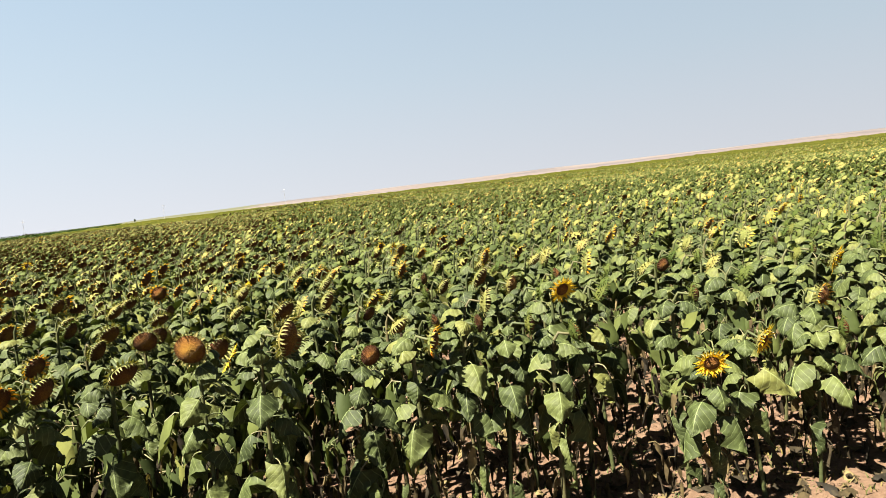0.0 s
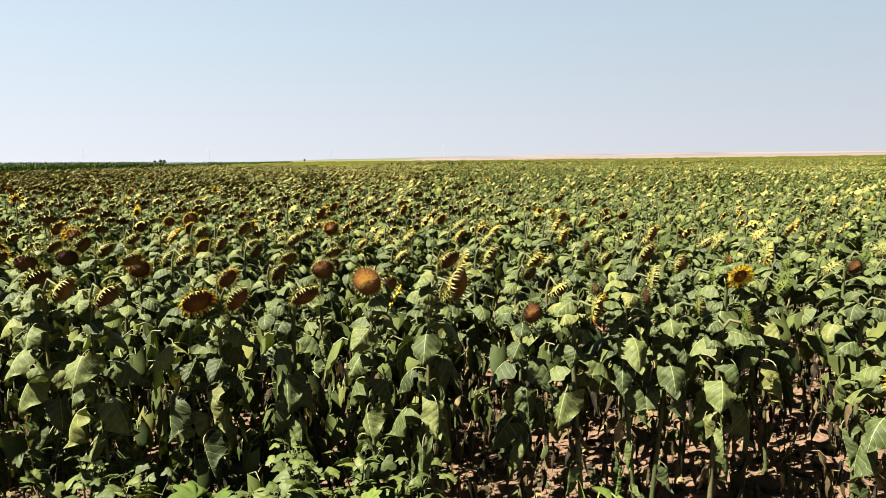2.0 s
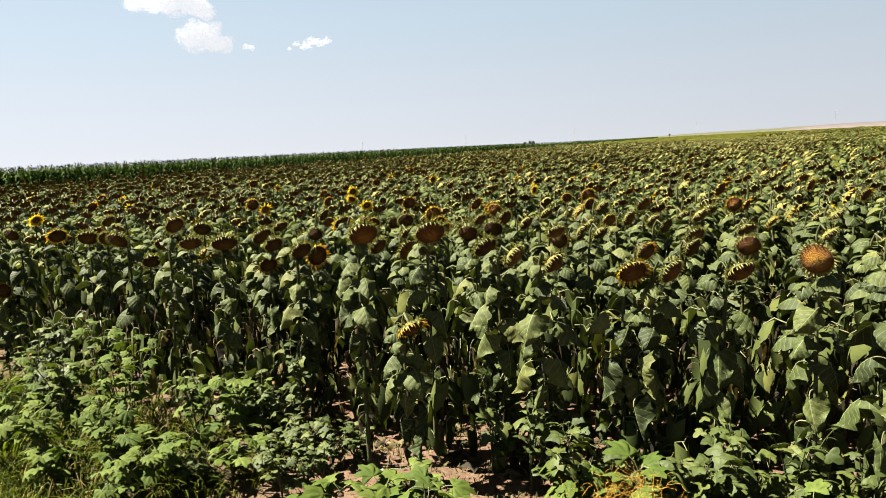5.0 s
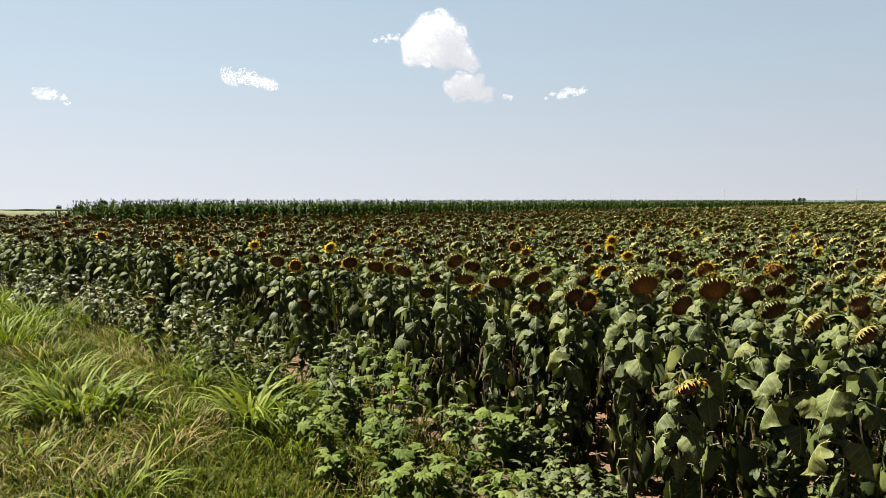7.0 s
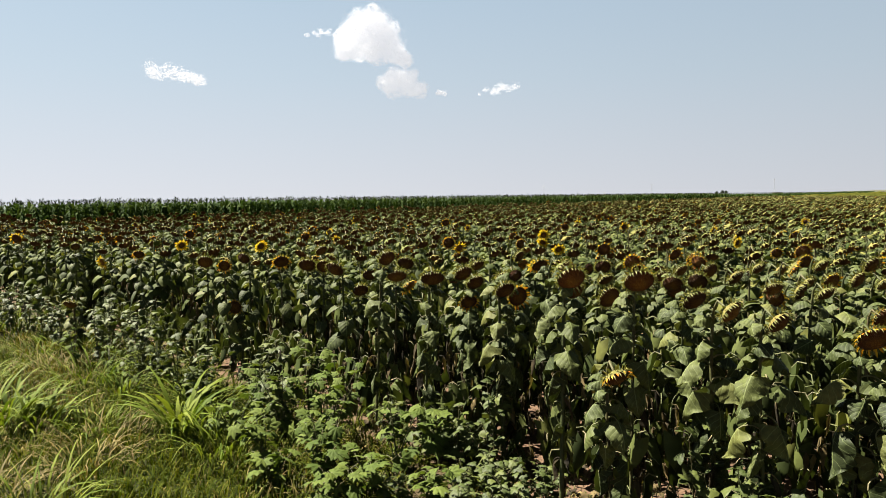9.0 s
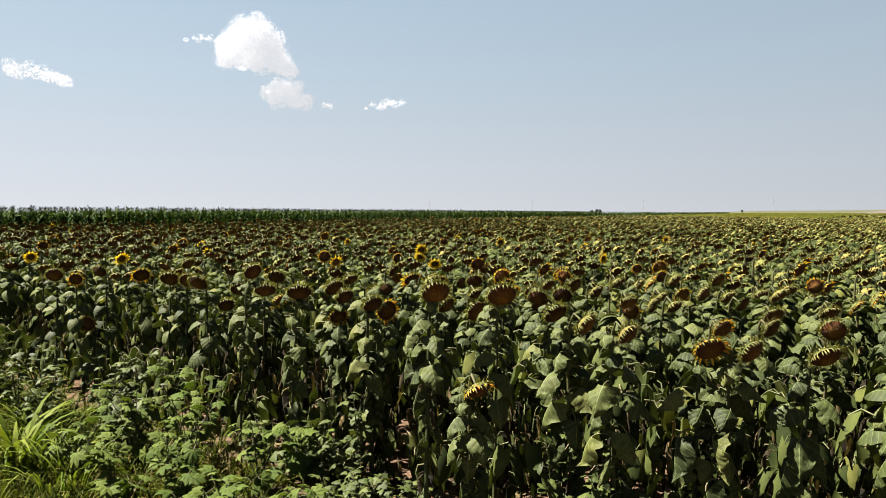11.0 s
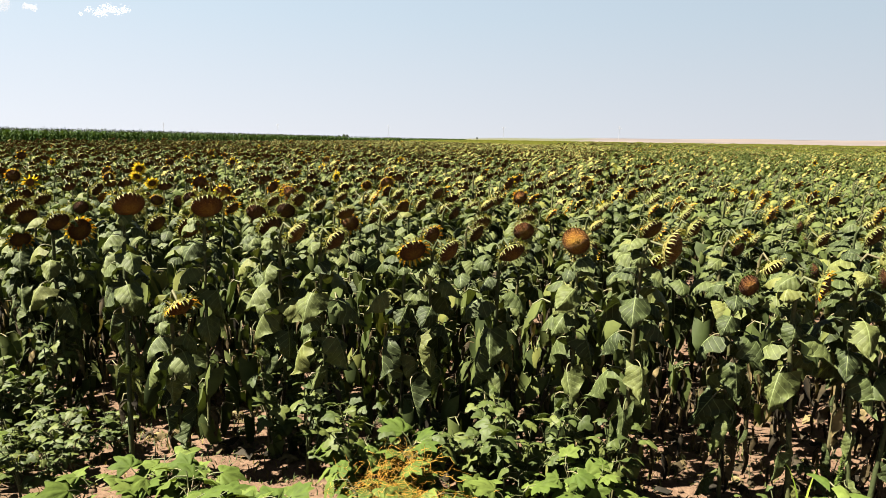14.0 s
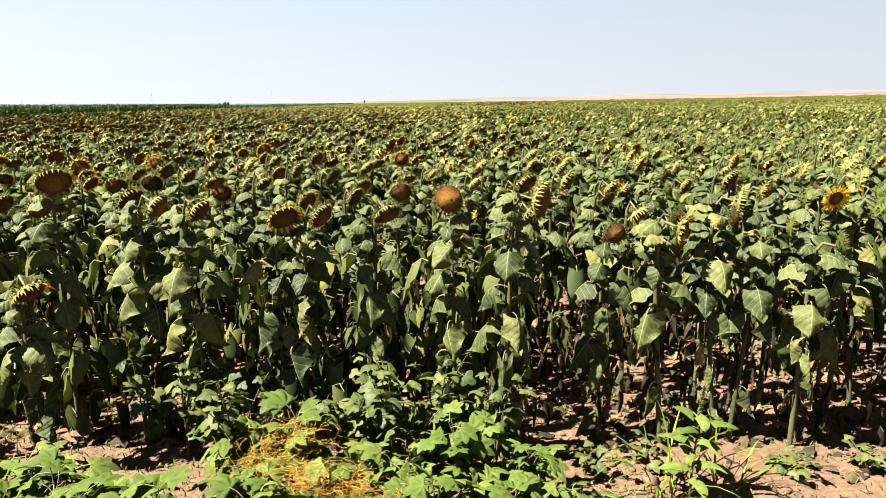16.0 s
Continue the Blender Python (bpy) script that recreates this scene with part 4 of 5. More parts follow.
# the southern front of the maize, running west
Xw, Jw = np.meshgrid(np.arange(-36, -24.4, 0.24), np.arange(5))
Xw, Jw = Xw.ravel() + crng.uniform(-0.1, 0.1, Xw.size), Jw.ravel()
Yw = 6.0 + Jw * 0.7 + crng.normal(0, 0.1, Xw.size)
corn.append(scattered(corn_plant(crng, True), place_mats(Xw, Yw, ground_z(Xw, Yw), crng.uniform(0, 6.28, Xw.size), crng.normal(0.95, 0.06, Xw.size) * (1 + np.minimum(0, Xw + 26) * 0.02), 0.04)))
tagged(new("maize_crop", mesh_of("maize_crop", joined(corn), [m_corn, m_tassel])), "tall dark green maize standing beyond the sunflowers", "maize field", kind="stuff")

body = []
for y0, y1 in ((10, 60), (60, 160), (160, 330)):
    ys = np.linspace(y0, y1, 40)
    w = np.linspace(0.4, 90.0, 14)
    g = np.array([[(corn_edge(y) - q, y, float(ground_z(corn_edge(y) - q, y)) + 1.38 + crng.normal(0, 0.05)) for y in ys] for q in w])
    body.append(sheet(g, 0))
tagged(new("maize_canopy", mesh_of("maize_canopy", joined(body), [m_corn])), "closed green leaf canopy of the maize field", "maize field", kind="stuff")


# ---------------------------------------------------------------- weeds and grass of the verge
def lobed_leaf(size, lobes, droop, rng, mat=0):
    """A five-pointed mallow-like leaf along +x."""
    n = lobes * 4
    ang = np.linspace(-2.55, 2.55, n + 1)
    rad = size * 0.5 * (0.80 + 0.21 * np.cos(lobes * ang * 6.28 / 5.1) + 0.09 * rng.uniform(-1, 1, n + 1)) * (1.0 - 0.1 * np.abs(ang) / 2.5)
    x, y = rad * np.cos(ang) + size * 0.18, rad * np.sin(ang)
    z = -droop * ((x / size) ** 2 + 0.8 * (y / size) ** 2) * size
    xm, ym = x * 0.55, y * 0.55
    zm = -droop * ((xm / size) ** 2 + 0.8 * (ym / size) ** 2) * size + 0.03 * size * np.cos(lobes * ang * 6.28 / 5.1)
    v = [(0, 0, 0)] + list(zip(xm, ym, zm)) + list(zip(x, y, z))
    k = n + 1
    f = []
    for i in range(n):
        f += [(0, 1 + i, 2 + i), (1 + i, 1 + k + i, 2 + k + i), (1 + i, 2 + k + i, 2 + i)]
    return Shape(v, f, mat)


W_RNG = np.random.default_rng(31)
WEED_LEAVES = [mesh_of("weed_leaf", joined([lobed_leaf(0.11, 5, 0.5 + 0.2 * i, W_RNG).moved(pose(0.05, 0, 0.012)), tube([(0, 0, 0), (0.03, 0, 0.014), (0.055, 0, 0.012)], 0.0018, 3, 1)]), [m_weed, m_petiole]) for i in range(3)]
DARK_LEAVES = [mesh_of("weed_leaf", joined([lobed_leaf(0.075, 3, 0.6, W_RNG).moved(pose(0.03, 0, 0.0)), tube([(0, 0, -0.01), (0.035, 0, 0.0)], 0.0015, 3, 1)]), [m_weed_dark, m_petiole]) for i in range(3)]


def weed(x, y, height, spread, stems, leaves, meshes, rng, label, size=1.0):
    root = new("weed")
    root.location = (x, y, float(ground_z(x, y)))
    tagged(root, label, "weed", "weeds on the field edge")
    for s in range(stems):
        a, lean = rng.uniform(0, 6.28), rng.uniform(0.1, 1.0) * spread
        tip = np.array([math.cos(a) * lean, math.sin(a) * lean, height * rng.uniform(0.75, 1.08)])
        pts = bezier((0, 0, -0.01), (0, 0, tip[2] * 0.4), tip * (0.6, 0.6, 0.85), tip, 6)
        part("stem", mesh_of("weed_stem", tube(pts, np.linspace(0.005, 0.002, 6), 5, 0), [m_stem]), root)
        for k in range(leaves):
            q = 0.25 + 0.75 * (k + rng.uniform(0, 0.8)) / leaves
            i = min(q, 0.999) * 5
            p = pts[int(i)] + (pts[int(i) + 1] - pts[int(i)]) * (i - int(i))
            sc = size * rng.uniform(0.65, 1.15) * (1.1 - 0.4 * max(0, q - 0.6))
            part("leaf", meshes[int(rng.integers(3))], root, Matrix.Translation(p) @ Matrix.Rotation(2.4 * k + rng.uniform(-0.5, 0.5), 4, "Z") @ Matrix.Rotation(rng.uniform(-0.7, 0.6), 4, "Y") @ Matrix.Rotation(rng.normal(0, 0.4), 4, "X") @ Matrix.Scale(sc, 4))
    return root


PALE_WEED = "pale green broad lobed-leaf weed on the dry field edge"
DARK_WEED = "low dark green leafy weed at the foot of the sunflowers"
for x, y, h, sp, st, lv, sz in ((-0.92, 2.98, 0.30, 0.16, 4, 6, 1.15), (-0.62, 3.0, 0.30, 0.16, 4, 6, 1.2), (-0.40, 2.86, 0.20, 0.2, 4, 5, 1.1), (-0.10, 2.9, 0.26, 0.2, 4, 6, 1.0),
                               (0.15, 2.92, 0.34, 0.18, 4, 7, 0.95), (0.42, 2.95, 0.24, 0.18, 4, 6, 0.9), (-1.75, 2.72, 0.16, 0.2, 4, 5, 1.1), (-1.5, 2.66, 0.14, 0.2, 3, 5, 1.1),
                               (-0.75, 2.72, 0.12, 0.16, 3, 5, 1.1), (0.3, 2.78, 0.16, 0.2, 3, 6, 1.0), (0.65, 2.82, 0.14, 0.16, 3, 6, 0.9), (0.05, 2.7, 0.12, 0.16, 3, 5, 1.0)):
    weed(x, y, h, sp, st, lv, WEED_LEAVES, W_RNG, PALE_WEED, sz * 1.3)
for k in range(13):
    x = -1.95 + 0.2 * k + W_RNG.uniform(-0.1, 0.1)
    weed(x, W_RNG.uniform(2.42, 2.6) if x < -0.8 else W_RNG.uniform(2.55, 2.84), W_RNG.uniform(0.08, 0.26), 0.16, 3, 5, WEED_LEAVES, W_RNG, PALE_WEED, 1.4)
for x, y, h in ((-3.2, 2.72, 0.42), (-3.75, 2.6, 0.5), (-4.0, 2.85, 0.58), (-4.25, 2.55, 0.46), (-3.0, 2.35, 0.3), (-3.45, 2.3, 0.34), (-4.5, 2.95, 0.6), (-3.9, 2.2, 0.32), (-3.65, 2.4, 0.36), (-3.1, 3.0, 0.4), (-4.7, 2.6, 0.45), (-2.75, 2.55, 0.22), (-3.15, 2.1, 0.22), (-4.4, 2.25, 0.36), (-3.6, 2.05, 0.24)):
    weed(x, y, h * 1.2, 0.24, 5, 6, WEED_LEAVES, W_RNG, PALE_WEED, 1.0)
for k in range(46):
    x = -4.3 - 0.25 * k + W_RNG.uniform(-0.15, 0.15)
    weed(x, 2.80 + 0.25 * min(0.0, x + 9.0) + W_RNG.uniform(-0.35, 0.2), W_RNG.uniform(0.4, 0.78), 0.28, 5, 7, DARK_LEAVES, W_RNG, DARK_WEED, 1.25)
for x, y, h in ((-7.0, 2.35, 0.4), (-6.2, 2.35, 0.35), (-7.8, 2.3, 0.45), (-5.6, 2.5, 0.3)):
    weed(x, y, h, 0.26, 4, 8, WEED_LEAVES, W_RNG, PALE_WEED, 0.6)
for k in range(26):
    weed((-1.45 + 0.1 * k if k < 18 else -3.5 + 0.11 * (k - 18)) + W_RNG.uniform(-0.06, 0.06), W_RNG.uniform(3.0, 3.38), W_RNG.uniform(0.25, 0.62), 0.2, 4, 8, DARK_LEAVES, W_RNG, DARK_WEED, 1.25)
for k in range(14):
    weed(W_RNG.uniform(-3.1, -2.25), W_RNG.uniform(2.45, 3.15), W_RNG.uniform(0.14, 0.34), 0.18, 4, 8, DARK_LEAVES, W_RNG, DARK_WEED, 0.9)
for x, y, h in ((0.7, 3.15, 0.16), (1.0, 3.2, 0.14), (1.6, 3.2, 0.12), (2.0, 3.3, 0.12), (1.3, 3.6, 0.2), (2.3, 3.9, 0.3)):
    weed(x, y, h, 0.2, 3, 7, DARK_LEAVES, W_RNG, DARK_WEED, 0.9)
def amaranth(x, y):
    """A pigweed with a bristly flower spike."""
    root = new("pigweed")
    root.location = (x, y, 0)
    tagged(root, "pale green pigweed with a bristly flower spike", "weed", "weeds on the field edge")
    rng = np.random.default_rng(2)
    pts = bezier((0, 0, 0), (0, 0, 0.2), (0.02, 0, 0.35), (0.03, 0.01, 0.52), 7)
    part("stem", mesh_of("pigweed_stem", tube(pts, np.linspace(0.006, 0.002, 7), 5, 0), [m_stem]), root)
    leaf = mesh_of("pigweed_leaf", leaf_shape(0.12, 0.055, 0.04, 40, 20, -35, 15, 0.02, 5, 2, 0, 1), [m_weed, m_petiole])
    for k in range(16):
        h = 0.06 + 0.33 * k / 15
        part("leaf", leaf, root, Matrix.Translation(on_stem(pts, h)) @ Matrix.Rotation(2.4 * k, 4, "Z") @ Matrix.Scale(rng.uniform(0.8, 1.3), 4))
    tufts = [lobed_leaf(0.022, 3, 0.4, rng).moved(Matrix.Translation(on_stem(pts, 0.36 + 0.16 * q)) @ Matrix.Rotation(rng.uniform(0, 6.28), 4, "Z") @ Matrix.Rotation(-0.6, 4, "Y") @ Matrix.Scale(1.3 - 0.6 * q, 4)) for q in np.linspace(0, 0.98, 60)]
    part("flower_spike", mesh_of("flower_spike", joined(tufts), [m_weed]), root, None, "bristly green flower spike")


amaranth(1.13, 2.98)


def blade_shape(length, width, a0, a1, segs, mat=0):
    """One grass blade that rises along +x and arches over."""
    th = np.radians(np.linspace(a0, a1, segs + 1))
    p, rows = np.zeros(3), []
    for i in range(segs + 1):
        q = i / segs
        w = width * (0.75 + 0.5 * q if q < 0.5 else 2.0 * (1 - q)) / 2 + 0.0004
        rows.append([p + (0, -w, 0), p + (0, w, 0.15 * w)])
        p = p + length / segs * np.array([np.cos(th[i]), 0, np.sin(th[i])])
    return sheet(np.array(rows), mat)


def tussock(x, y, radius, blades, length, width, mat_list, label, rng, name="grass_tussock"):
    shapes = []
    for k in range(blades):
        a, q = rng.uniform(0, 6.28), rng.uniform(0, 1)
        b = blade_shape(length * rng.uniform(0.55, 1.1), width * rng.uniform(0.6, 1.1), 88 - 25 * q, 20 - 75 * rng.uniform(0.2, 1), 6, int(rng.random() < 0.12) if len(mat_list) > 1 else 0)
        o = radius * math.sqrt(rng.random())
        shapes.append(b.moved(Matrix.Translation((x + math.cos(a) * o, y + math.sin(a) * o, -0.01)) @ Matrix.Rotation(a + rng.uniform(-0.8, 0.8), 4, "Z")))
    tagged(new(name, mesh_of(name, joined(shapes), mat_list)), label, "grass", "grass tussocks of the verge", kind="stuff")


G_RNG = np.random.default_rng(44)
REED = "broad-bladed bright green grass clump on the verge"
for x, y, rad, n, ln, w in ((-6.2, 1.15, 0.30, 110, 0.62, 0.024), (-5.9, 1.4, 0.2, 40, 0.5, 0.020), (-4.95, 2.1, 0.10, 34, 0.72, 0.034), (-4.7, 2.2, 0.16, 30, 0.6, 0.012), (-5.3, 2.45, 0.2, 40, 0.55, 0.012),
                            (-4.3, 2.1, 0.15, 40, 0.6, 0.01), (-8.7, 1.5, 0.2, 40, 0.45, 0.013), (-9.8, 1.2, 0.5, 110, 0.6, 0.016), (-11.0, 1.7, 0.5, 120, 0.7, 0.018), (-12.6, 1.5, 0.6, 140, 0.75, 0.018),
                            (-7.3, 1.2, 0.3, 60, 0.6, 0.012), (-6.9, 2.1, 0.3, 60, 0.6, 0.01), (-14.0, 0.8, 0.6, 150, 0.9, 0.016), (-4.2, 0.9, 0.25, 50, 0.5, 0.01), (1.05, 3.0, 0.1, 16, 0.5, 0.009), (1.3, 3.05, 0.1, 12, 0.45, 0.009)):
    tussock(x, y, rad, n, ln, w * 1.25, [m_reed], REED, G_RNG)
for k in range(44):
    x = -3.6 - 9.0 * G_RNG.random() ** 0.8
    tussock(x, G_RNG.uniform(-0.9, 2.5), G_RNG.uniform(0.08, 0.25), int(G_RNG.integers(25, 60)), G_RNG.uniform(0.18, 0.42), 0.018 if k % 3 else 0.01, [m_reed] if k % 3 else [m_straw], REED if k % 3 else "dry straw-coloured grass clump on the verge", G_RNG)


for x, y, rad, n in ((-5.15, 1.65, 0.32, 90), (-4.75, 1.4, 0.25, 60), (-7.7, 2.1, 0.4, 90), (-8.9, 2.3, 0.4, 80), (-7.0, 0.5, 0.3, 60), (-4.6, 0.7, 0.3, 50), (-9.8, 2.3, 0.4, 70)):
    tussock(x, y, rad, n, 0.36, 0.009, [m_straw], "dry straw-coloured grass clump on the verge", G_RNG)


def grass_cover(name, count, x0, x1, y0, y1, length, width, mat_list, straw, label, rng, patch=0.0, keep=None):
    kinds = [blade_shape(length * s, width, 85, b, 3, m) for s in (0.7, 1.0, 1.3) for b in (10, -40) for m in (0, 1)]
    X, Y = rng.uniform(x0, x1, count), rng.uniform(y0, y1, count)
    wave = np.sin(X * 2.1 + 1.3 * np.sin(Y * 1.7)) + np.sin(Y * 2.9 + X * 0.8)
    ok = wave + rng.normal(0, 0.8, count) > patch - 2.2
    if keep is not None:
        ok &= keep(X, Y)
    X, Y, wave = X[ok], Y[ok], wave[ok]
    dry = rng.random(len(X)) < np.clip(straw + 0.25 * np.sin(X * 1.3 + 2 * Y + 1.0), 0.03, 0.95)
    pick = rng.integers(0, 6, len(X))
    out = []
    for i in range(6):
        for m in (0, 1):
            s = (pick == i) & (dry == bool(m))
            if s.any():
                out.append(scattered(kinds[i * 2 + m], place_mats(X[s], Y[s], ground_z(X[s], Y[s]) - 0.01, rng.uniform(0, 6.28, s.sum()), rng.uniform(0.6, 1.25, s.sum()), 0.12)))
    tagged(new(name, mesh_of(name, joined(out), mat_list)), label, "grass", kind="stuff")


def verge_only(x, y):
    """The grown part of the verge, with a ragged edge towards the bare soil."""
    rng = np.random.default_rng(8)
    fade = rng.random(np.shape(x)) < (y + 3.6) / 2.2
    edge = np.where(y < 1.6, -2.75, -2.95) + 0.30 * np.sin(1.7 * y) + 0.15 * np.sin(4.3 * y) + rng.normal(0, 0.14, np.shape(x))
    return fade & (y < 2.95 + 0.12 * np.sin(3 * x)) & (x < edge)


grass_cover("verge_grass", 150000, -10.0, -2.4, -3.6, 3.05, 0.125, 0.008, [m_grass, m_straw], 0.13, "rough green grass of the verge mixed with dry straw", G_RNG, 0.7, verge_only)
grass_cover("far_verge_grass", 52000, -34.0, -10.0, -9.0, 3.4, 0.28, 0.02, [m_reed, m_straw], -0.16, "tall green grass further along the verge", G_RNG, 0.0, lambda x, y: y < field_edge(x) - 0.1)
grass_cover("skyline_grass", 22000, -120.0, -23.0, -20.0, 8.0, 0.9, 0.06, [m_grass, m_straw], 0.2, "rough grass on the skyline", G_RNG, 0.0, lambda x, y: (x < -37) | (y < field_edge(x)))
grass_cover("low_weeds", 9000, -2.8, 3.6, 2.3, 4.2, 0.045, 0.006, [m_weed_dark, m_straw], 0.55, "short sparse weeds and straw on bare soil", G_RNG, 1.6)


for k in range(44):
    tussock(G_RNG.uniform(-4.9, -2.6), G_RNG.uniform(2.2, 3.2), 0.14, 40, 0.26, 0.008, [m_grass], "low dark green grass at the edge of the bare soil", G_RNG)
for k in range(34):
    tussock(-4.7 - 0.15 * k, G_RNG.uniform(2.55, 3.3), 0.22, 46, 0.34, 0.012, [m_grass], "low dark green grass at the foot of the sunflowers", G_RNG)


def litter():
    """Fallen dry leaves between the stalks."""
    rng = np.random.default_rng(91)
    out = []
    for i in range(4):
        shape = leaf_shape(0.11, 0.09, 0.03, 5, 10 - 8 * i, -14, 30, 0.12, 5, 4, DRY, DRY, 1.3 * i)
        n = 380
        out.append(scattered(shape, place_mats(rng.uniform(-6, 5, n), 3.25 + 3.2 * rng.random(n) ** 1.4, rng.uniform(0.012, 0.03, n), rng.uniform(0, 6.28, n), rng.uniform(0.5, 1.1, n), 0.18)))
    tagged(new("leaf_litter", mesh_of("leaf_litter", joined(out), PALETTE)), "fallen dry brown leaves on the soil between the stalks", "leaf litter", kind="stuff")


litter()


def dodder(x, y, z, rng):
    out = []
    for k in range(130):
        p = np.array([x + rng.normal(0, 0.07), y + rng.normal(0, 0.05), z + rng.uniform(-0.10, 0.02)])
        pts = [p]
        d = rng.normal(0, 1, 3) * (1, 1, 0.4)
        for i in range(6):
            d = d * 0.7 + rng.normal(0, 0.7, 3) * (1, 1, 0.5)
            pts.append(pts[-1] + d / np.linalg.norm(d) * 0.022)
        out.append(tube(pts, 0.0009, 3, 0))
    tagged(new("dodder_tangle", mesh_of("dodder_tangle", joined(out), [m_dodder])), "tangled orange dodder threads over the weeds", "dodder", "dodder on the weeds", kind="stuff")


for x, y, z in ((-0.72, 2.80, 0.22), (-0.52, 2.74, 0.20), (-0.32, 2.72, 0.18), (-0.6, 2.90, 0.30), (-0.15, 2.68, 0.16)):
    dodder(x, y, z, G_RNG)


def lump(rng, n=1, rough=1.0):
    bm = bmesh.new()
    bmesh.ops.create_icosphere(bm, subdivisions=n, radius=1.0)
    for v in bm.verts:
        v.co *= 1.0 + rough * rng.uniform(-0.3, 0.15)
    bm.verts.ensure_lookup_table()
    s = Shape([v.co[:] for v in bm.verts], [[v.index for v in f.verts] for f in bm.faces], 0)
    bm.free()
    s.v[:, 2] *= 0.65
    return s


c_rng = np.random.default_rng(50)
lumps = []
for i in range(6):
    n = 420
    lumps.append(scattered(lump(c_rng), place_mats(c_rng.uniform(-4, 4.5, n), c_rng.uniform(2.4, 6.5, n), 0.008, c_rng.uniform(0, 6.28, n), c_rng.gamma(2.0, 0.004, n) + 0.003, 0.2)))
tagged(new("soil_clods", mesh_of("soil_clods", joined(lumps), [m_clod], smooth=False)), "scattered dry brown clods of soil", "clods", kind="stuff")
for x, y, s in ((1.13, 2.83, 0.016), (-1.15, 2.86, 0.014), (-1.9, 2.95, 0.015), (-1.32, 2.88, 0.010), (-2.05, 3.0, 0.012), (0.6, 2.78, 0.009)):
    tagged(new("pebble", mesh_of("pebble", lump(c_rng, 2).moved(Matrix.Translation((x, y, 0.012)) @ Matrix.Scale(s, 4)), [m_pale])), "small whitish pebble on the dry soil", "pebble", "pebbles on the soil")


# ---------------------------------------------------------------- skyline
def at_yaw(deg, d):
    return -d * math.sin(radians(deg)), d * math.cos(radians(deg))


for deg, d, h in ((36.0, 760, 15.5), (27.6, 740, 15.5), (18.9, 730, 15.5), (9.6, 720, 14.0), (0.5, 740, 17.0), (31.2, 800, 7.0)):
    x, y = at_yaw(deg, d)
    z = float(ground_z(x, y))
    root = new("power_pole")
    root.location = (x, y, z)
    tagged(root, "thin power pole on the far skyline, its grey paled for haze", "power pole", "poles of the power line")
    part("pole", mesh_of("pole", tube([(0, 0, -0.5), (0, 0, h)], [0.17, 0.11], 8, 0), [m_pole]), root)
    for k, w in ((0.98, 1.6), (0.88, 2.2)):
        part("crossarm", mesh_of("crossarm", tube([(-w, 0, h * k), (w, 0, h * k)], 0.07, 6, 0), [m_pole]), root)


def far_tree(x, y, h, rng):
    z = float(ground_z(x, y))
    root = new("tree")
    root.location = (x, y, z)
    tagged(root, "small dark tree on the far skyline", "tree", "far trees")
    part("trunk", mesh_of("trunk", tube([(0, 0, -0.3), (0.1, 0, h * 0.35), (0, 0, h * 0.7)], [0.3, 0.2, 0.08], 6, 0), [m_barn]), root)
    tri = Shape([(-0.5, 0, 0), (0.5, 0.1, 0), (0, 0, 0.7)], [(0, 1, 2)], 0)
    n = 260
    p = rng.normal(0, 1, (n, 3))
    p = p / np.linalg.norm(p, axis=1, keepdims=True) * rng.uniform(0.35, 1, (n, 1)) * (h * 0.27, h * 0.27, h * 0.32) + (0, 0, h * 0.65)
    part("crown", mesh_of("crown", scattered(tri, place_mats(p[:, 0], p[:, 1], p[:, 2], rng.uniform(0, 6.28, n), rng.uniform(0.5, 1.1, n) * h * 0.12, 0.5)), [m_tree]), root)


t_rng = np.random.default_rng(60)
for deg, d, h in ((22.85, 760, 5.5), (22.45, 760, 6.5), (22.2, 765, 6.0), (78.3, 160, 2.2), (11.7, 900, 5.0)):
    far_tree(*at_yaw(deg, d), h, t_rng)


def shed(x, y):
    root = new("shed")
    root.location = (x, y, float(ground_z(x, y)))
    tagged(root, "small low dark shed on the far skyline", "shed")
    bm = bmesh.new()
    bmesh.ops.create_cube(bm, size=1.0, matrix=Matrix.Translation((0, 0, 1.1)) @ Matrix.Diagonal((8, 5, 2.2, 1)))
    me = bpy.data.meshes.new("wall")
    bm.to_mesh(me)
    bm.free()
    me.materials.append(m_barn)
    part("wall", me, root)
    roof = Shape([(-4.3, -2.9, 2.1), (4.3, -2.9, 2.1), (4.3, 2.9, 2.1), (-4.3, 2.9, 2.1), (-4.3, 0, 3.0), (4.3, 0, 3.0)], [(0, 1, 5), (0, 5, 4), (2, 3, 4), (2, 4, 5), (0, 4, 3), (1, 2, 5)], 0)
    part("roof", mesh_of("roof", roof, [m_barn], smooth=False), root, None, "dark roof")


shed(*at_yaw(18.7, 735))

# ---------------------------------------------------------------- fair-weather clouds
m_cloud, n_, l_ = blank("cloud_white_glow")
o_, d_, t_, x_ = n_.new("ShaderNodeOutputMaterial"), n_.new("ShaderNodeBsdfDiffuse"), n_.new("ShaderNodeBsdfTranslucent"), n_.new("ShaderNodeMixShader")
d_.inputs["Color"].default_value = t_.inputs["Color"].default_value = (0.27, 0.27, 0.275, 1)
x_.inputs["Fac"].default_value = 0.4
# slight emission added to lift unlit flakes to about the sky's brightness
e_, a_ = n_.new("ShaderNodeEmission"), n_.new("ShaderNodeAddShader")
e_.inputs["Color"].default_value, e_.inputs["Strength"].default_value = (0.92, 0.94, 1.0, 1), 0.086
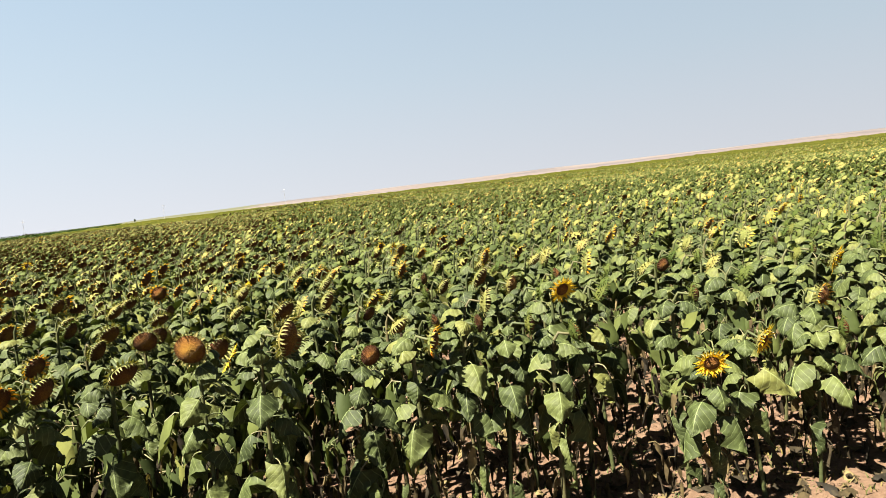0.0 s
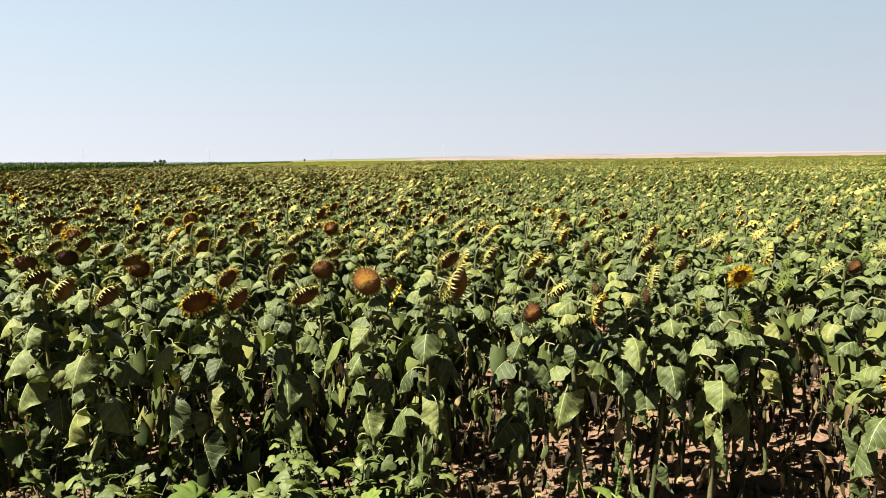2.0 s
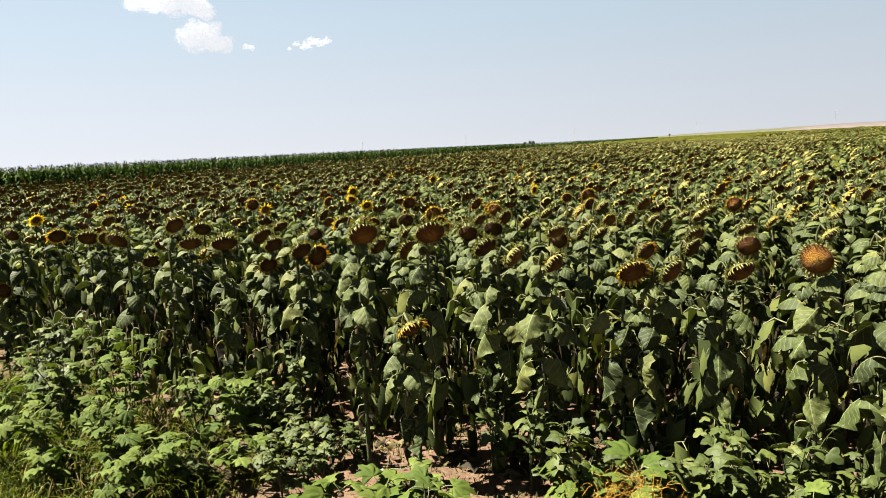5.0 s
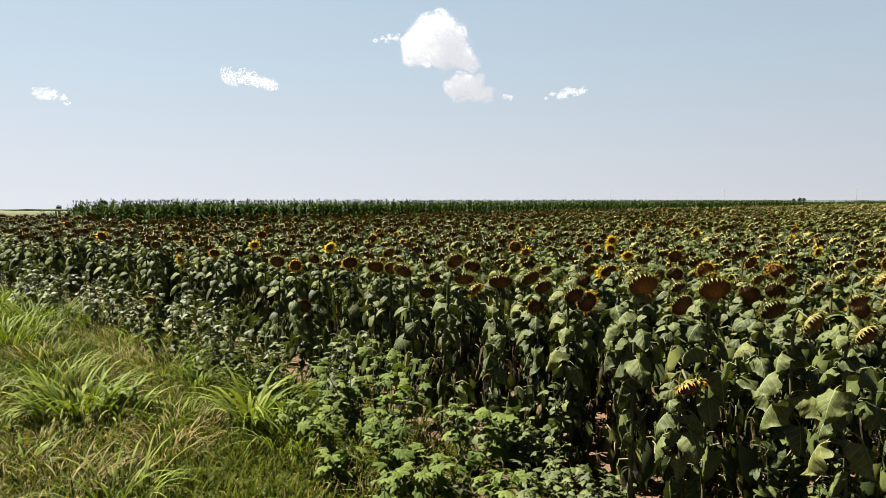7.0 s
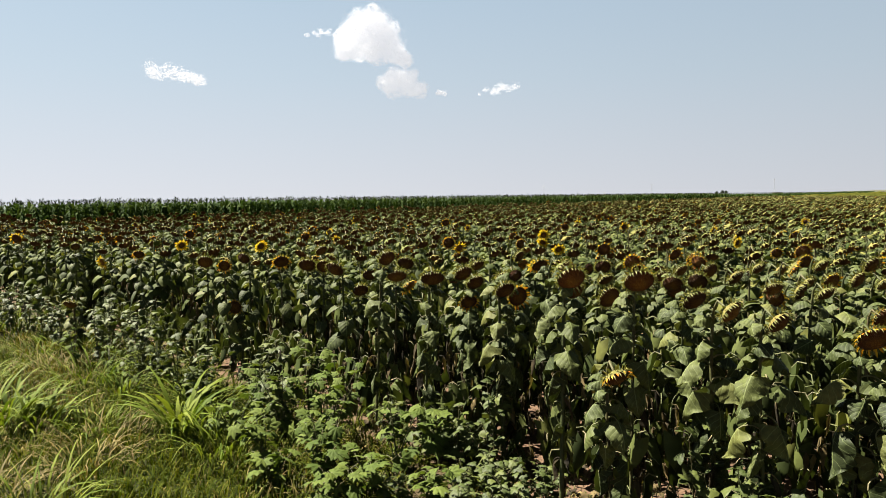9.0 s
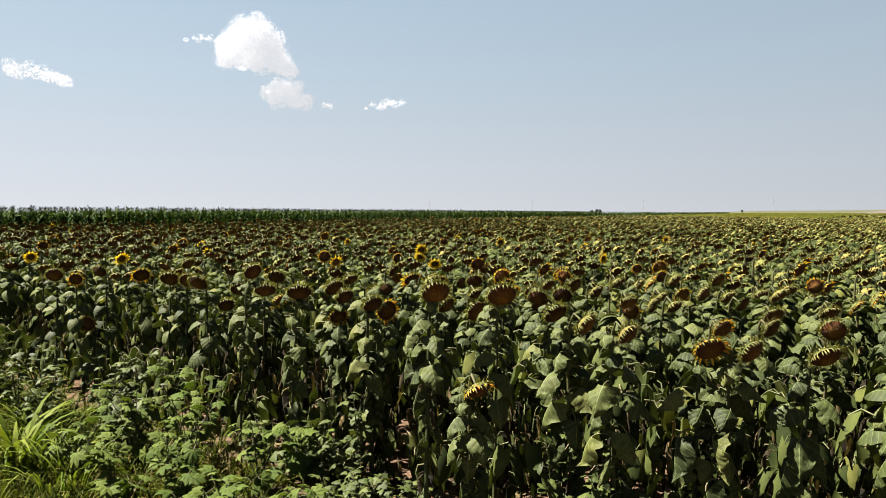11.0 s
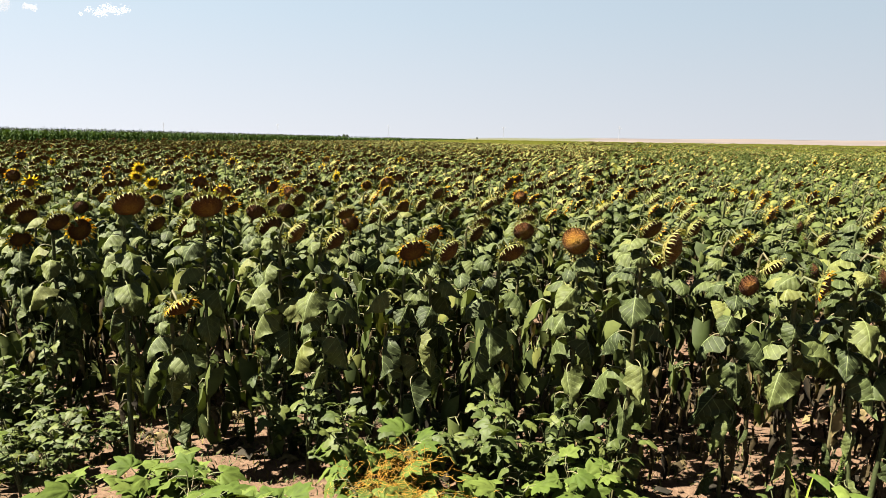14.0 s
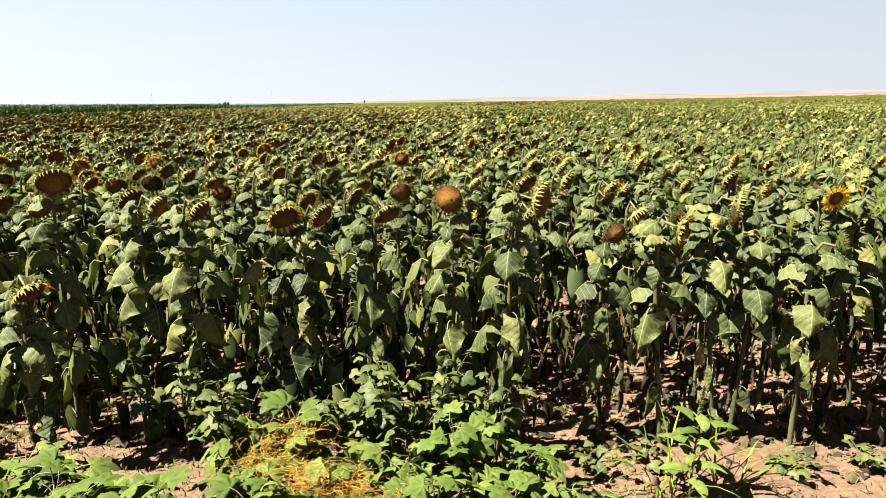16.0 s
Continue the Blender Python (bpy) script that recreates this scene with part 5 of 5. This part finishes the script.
l_.new(d_.outputs[0], x_.inputs[1]), l_.new(t_.outputs[0], x_.inputs[2])
l_.new(x_.outputs[0], a_.inputs[0]), l_.new(e_.outputs[0], a_.inputs[1])
l_.new(a_.outputs[0], o_.inputs["Surface"])


def cloud(west, east, base, top, puffs, cover, rng, d=2600.0, drift=0.0):
    """A heap of vapour puffs over a flat base, each a shell of small flakes; bounds in degrees of yaw and height."""
    deg = 0.5 * (west + east)
    x, y = at_yaw(deg, d)
    z = 1.8 + d * math.tan(radians(base))
    w, h = d * math.tan(radians((west - east) / 2)), d * (math.tan(radians(top)) - math.tan(radians(base)))
    side = np.array([math.cos(radians(deg)), math.sin(radians(deg)), 0.0])
    away = np.array([-side[1], side[0], 0.0])
    out = []
    for k in range(puffs):
        a = rng.uniform(-0.92, 0.92) if k > 5 else 0.16 * (k - 2.5)
        reach = h * (1 - abs(a - drift) ** 2.2 / (1 + abs(drift)) ** 2.2) ** 0.7
        r = min(0.34 * h, w * 0.3) * rng.uniform(0.5, 1.0) * (0.55 + 0.45 * reach / h) if k > 5 else 0.30 * reach
        mid = side * a * (w - r) + away * rng.uniform(-0.5, 0.5) * h + np.array([0, 0, r * 0.7 + max(0.0, reach - 1.7 * r) * math.sqrt(rng.random())])
        n = int(cover * 16 * (r / (d * 0.0011)) ** 2) + 20
        p = rng.normal(0, 1, (n, 3))
        p /= np.linalg.norm(p, axis=1, keepdims=True)
        shell = np.where(rng.random((n, 1)) < 0.5, 0.95 + 0.5 * rng.random((n, 1)) ** 2, rng.uniform(0.6, 1.0, (n, 1)))
        knob = 1 + 0.10 * np.sin(5 * p[:, :1] + k) * np.cos(5 * p[:, 2:] + 2 * k) + 0.06 * np.sin(11 * p[:, 1:2] + 9 * p[:, 2:] + 3 * k)
        size = d * np.where(shell > 1.0, 0.0004, 0.0011)[:, :, None]
        tri = rng.normal(0, 1, (n, 3, 3))
        tri -= tri.mean(1, keepdims=True)
        tri -= 0.45 * (tri * p[:, None]).sum(2, keepdims=True) * p[:, None]
        tri = tri / np.linalg.norm(tri, axis=2, keepdims=True) * size
        q = p * shell * knob * r
        q[:, 2] = np.where(q[:, 2] < 0, q[:, 2] * 0.7, q[:, 2])
        v = (q + mid)[:, None] + tri
        out.append(Shape(v.reshape(-1, 3), np.arange(3 * n).reshape(-1, 3), 0))
    ob = new("cloud", mesh_of("cloud", joined(out), [m_cloud], smooth=False))
    ob.location = (x, y, z)
    tagged(ob, "small white fair-weather cloud in a pale blue sky", "cloud", "clouds", kind="structure")


# bounds in degrees: west, east, base, top; then puffs, cover, distance, drift of the summit
k_rng = np.random.default_rng(70)
for args in ((53.2, 46.2, 9.9, 14.4, 60, 0.32, 2600, -0.1), (55.4, 52.0, 12.2, 13.0, 12, 0.03, 2650, 0.4), (49.8, 44.9, 7.5, 10.2, 40, 0.22, 2500, -0.1), (45.1, 43.4, 7.7, 8.4, 9, 0.1, 2500, 0.0),
             (41.5, 37.6, 7.8, 9.0, 14, 0.08, 2500, 0.3), (67.4, 62.0, 8.2, 10.0, 18, 0.14, 2600, -0.4), (80.6, 77.0, 6.5, 7.7, 14, 0.06, 2600, 0.0)):
    cloud(*args[:6], k_rng, *args[6:])
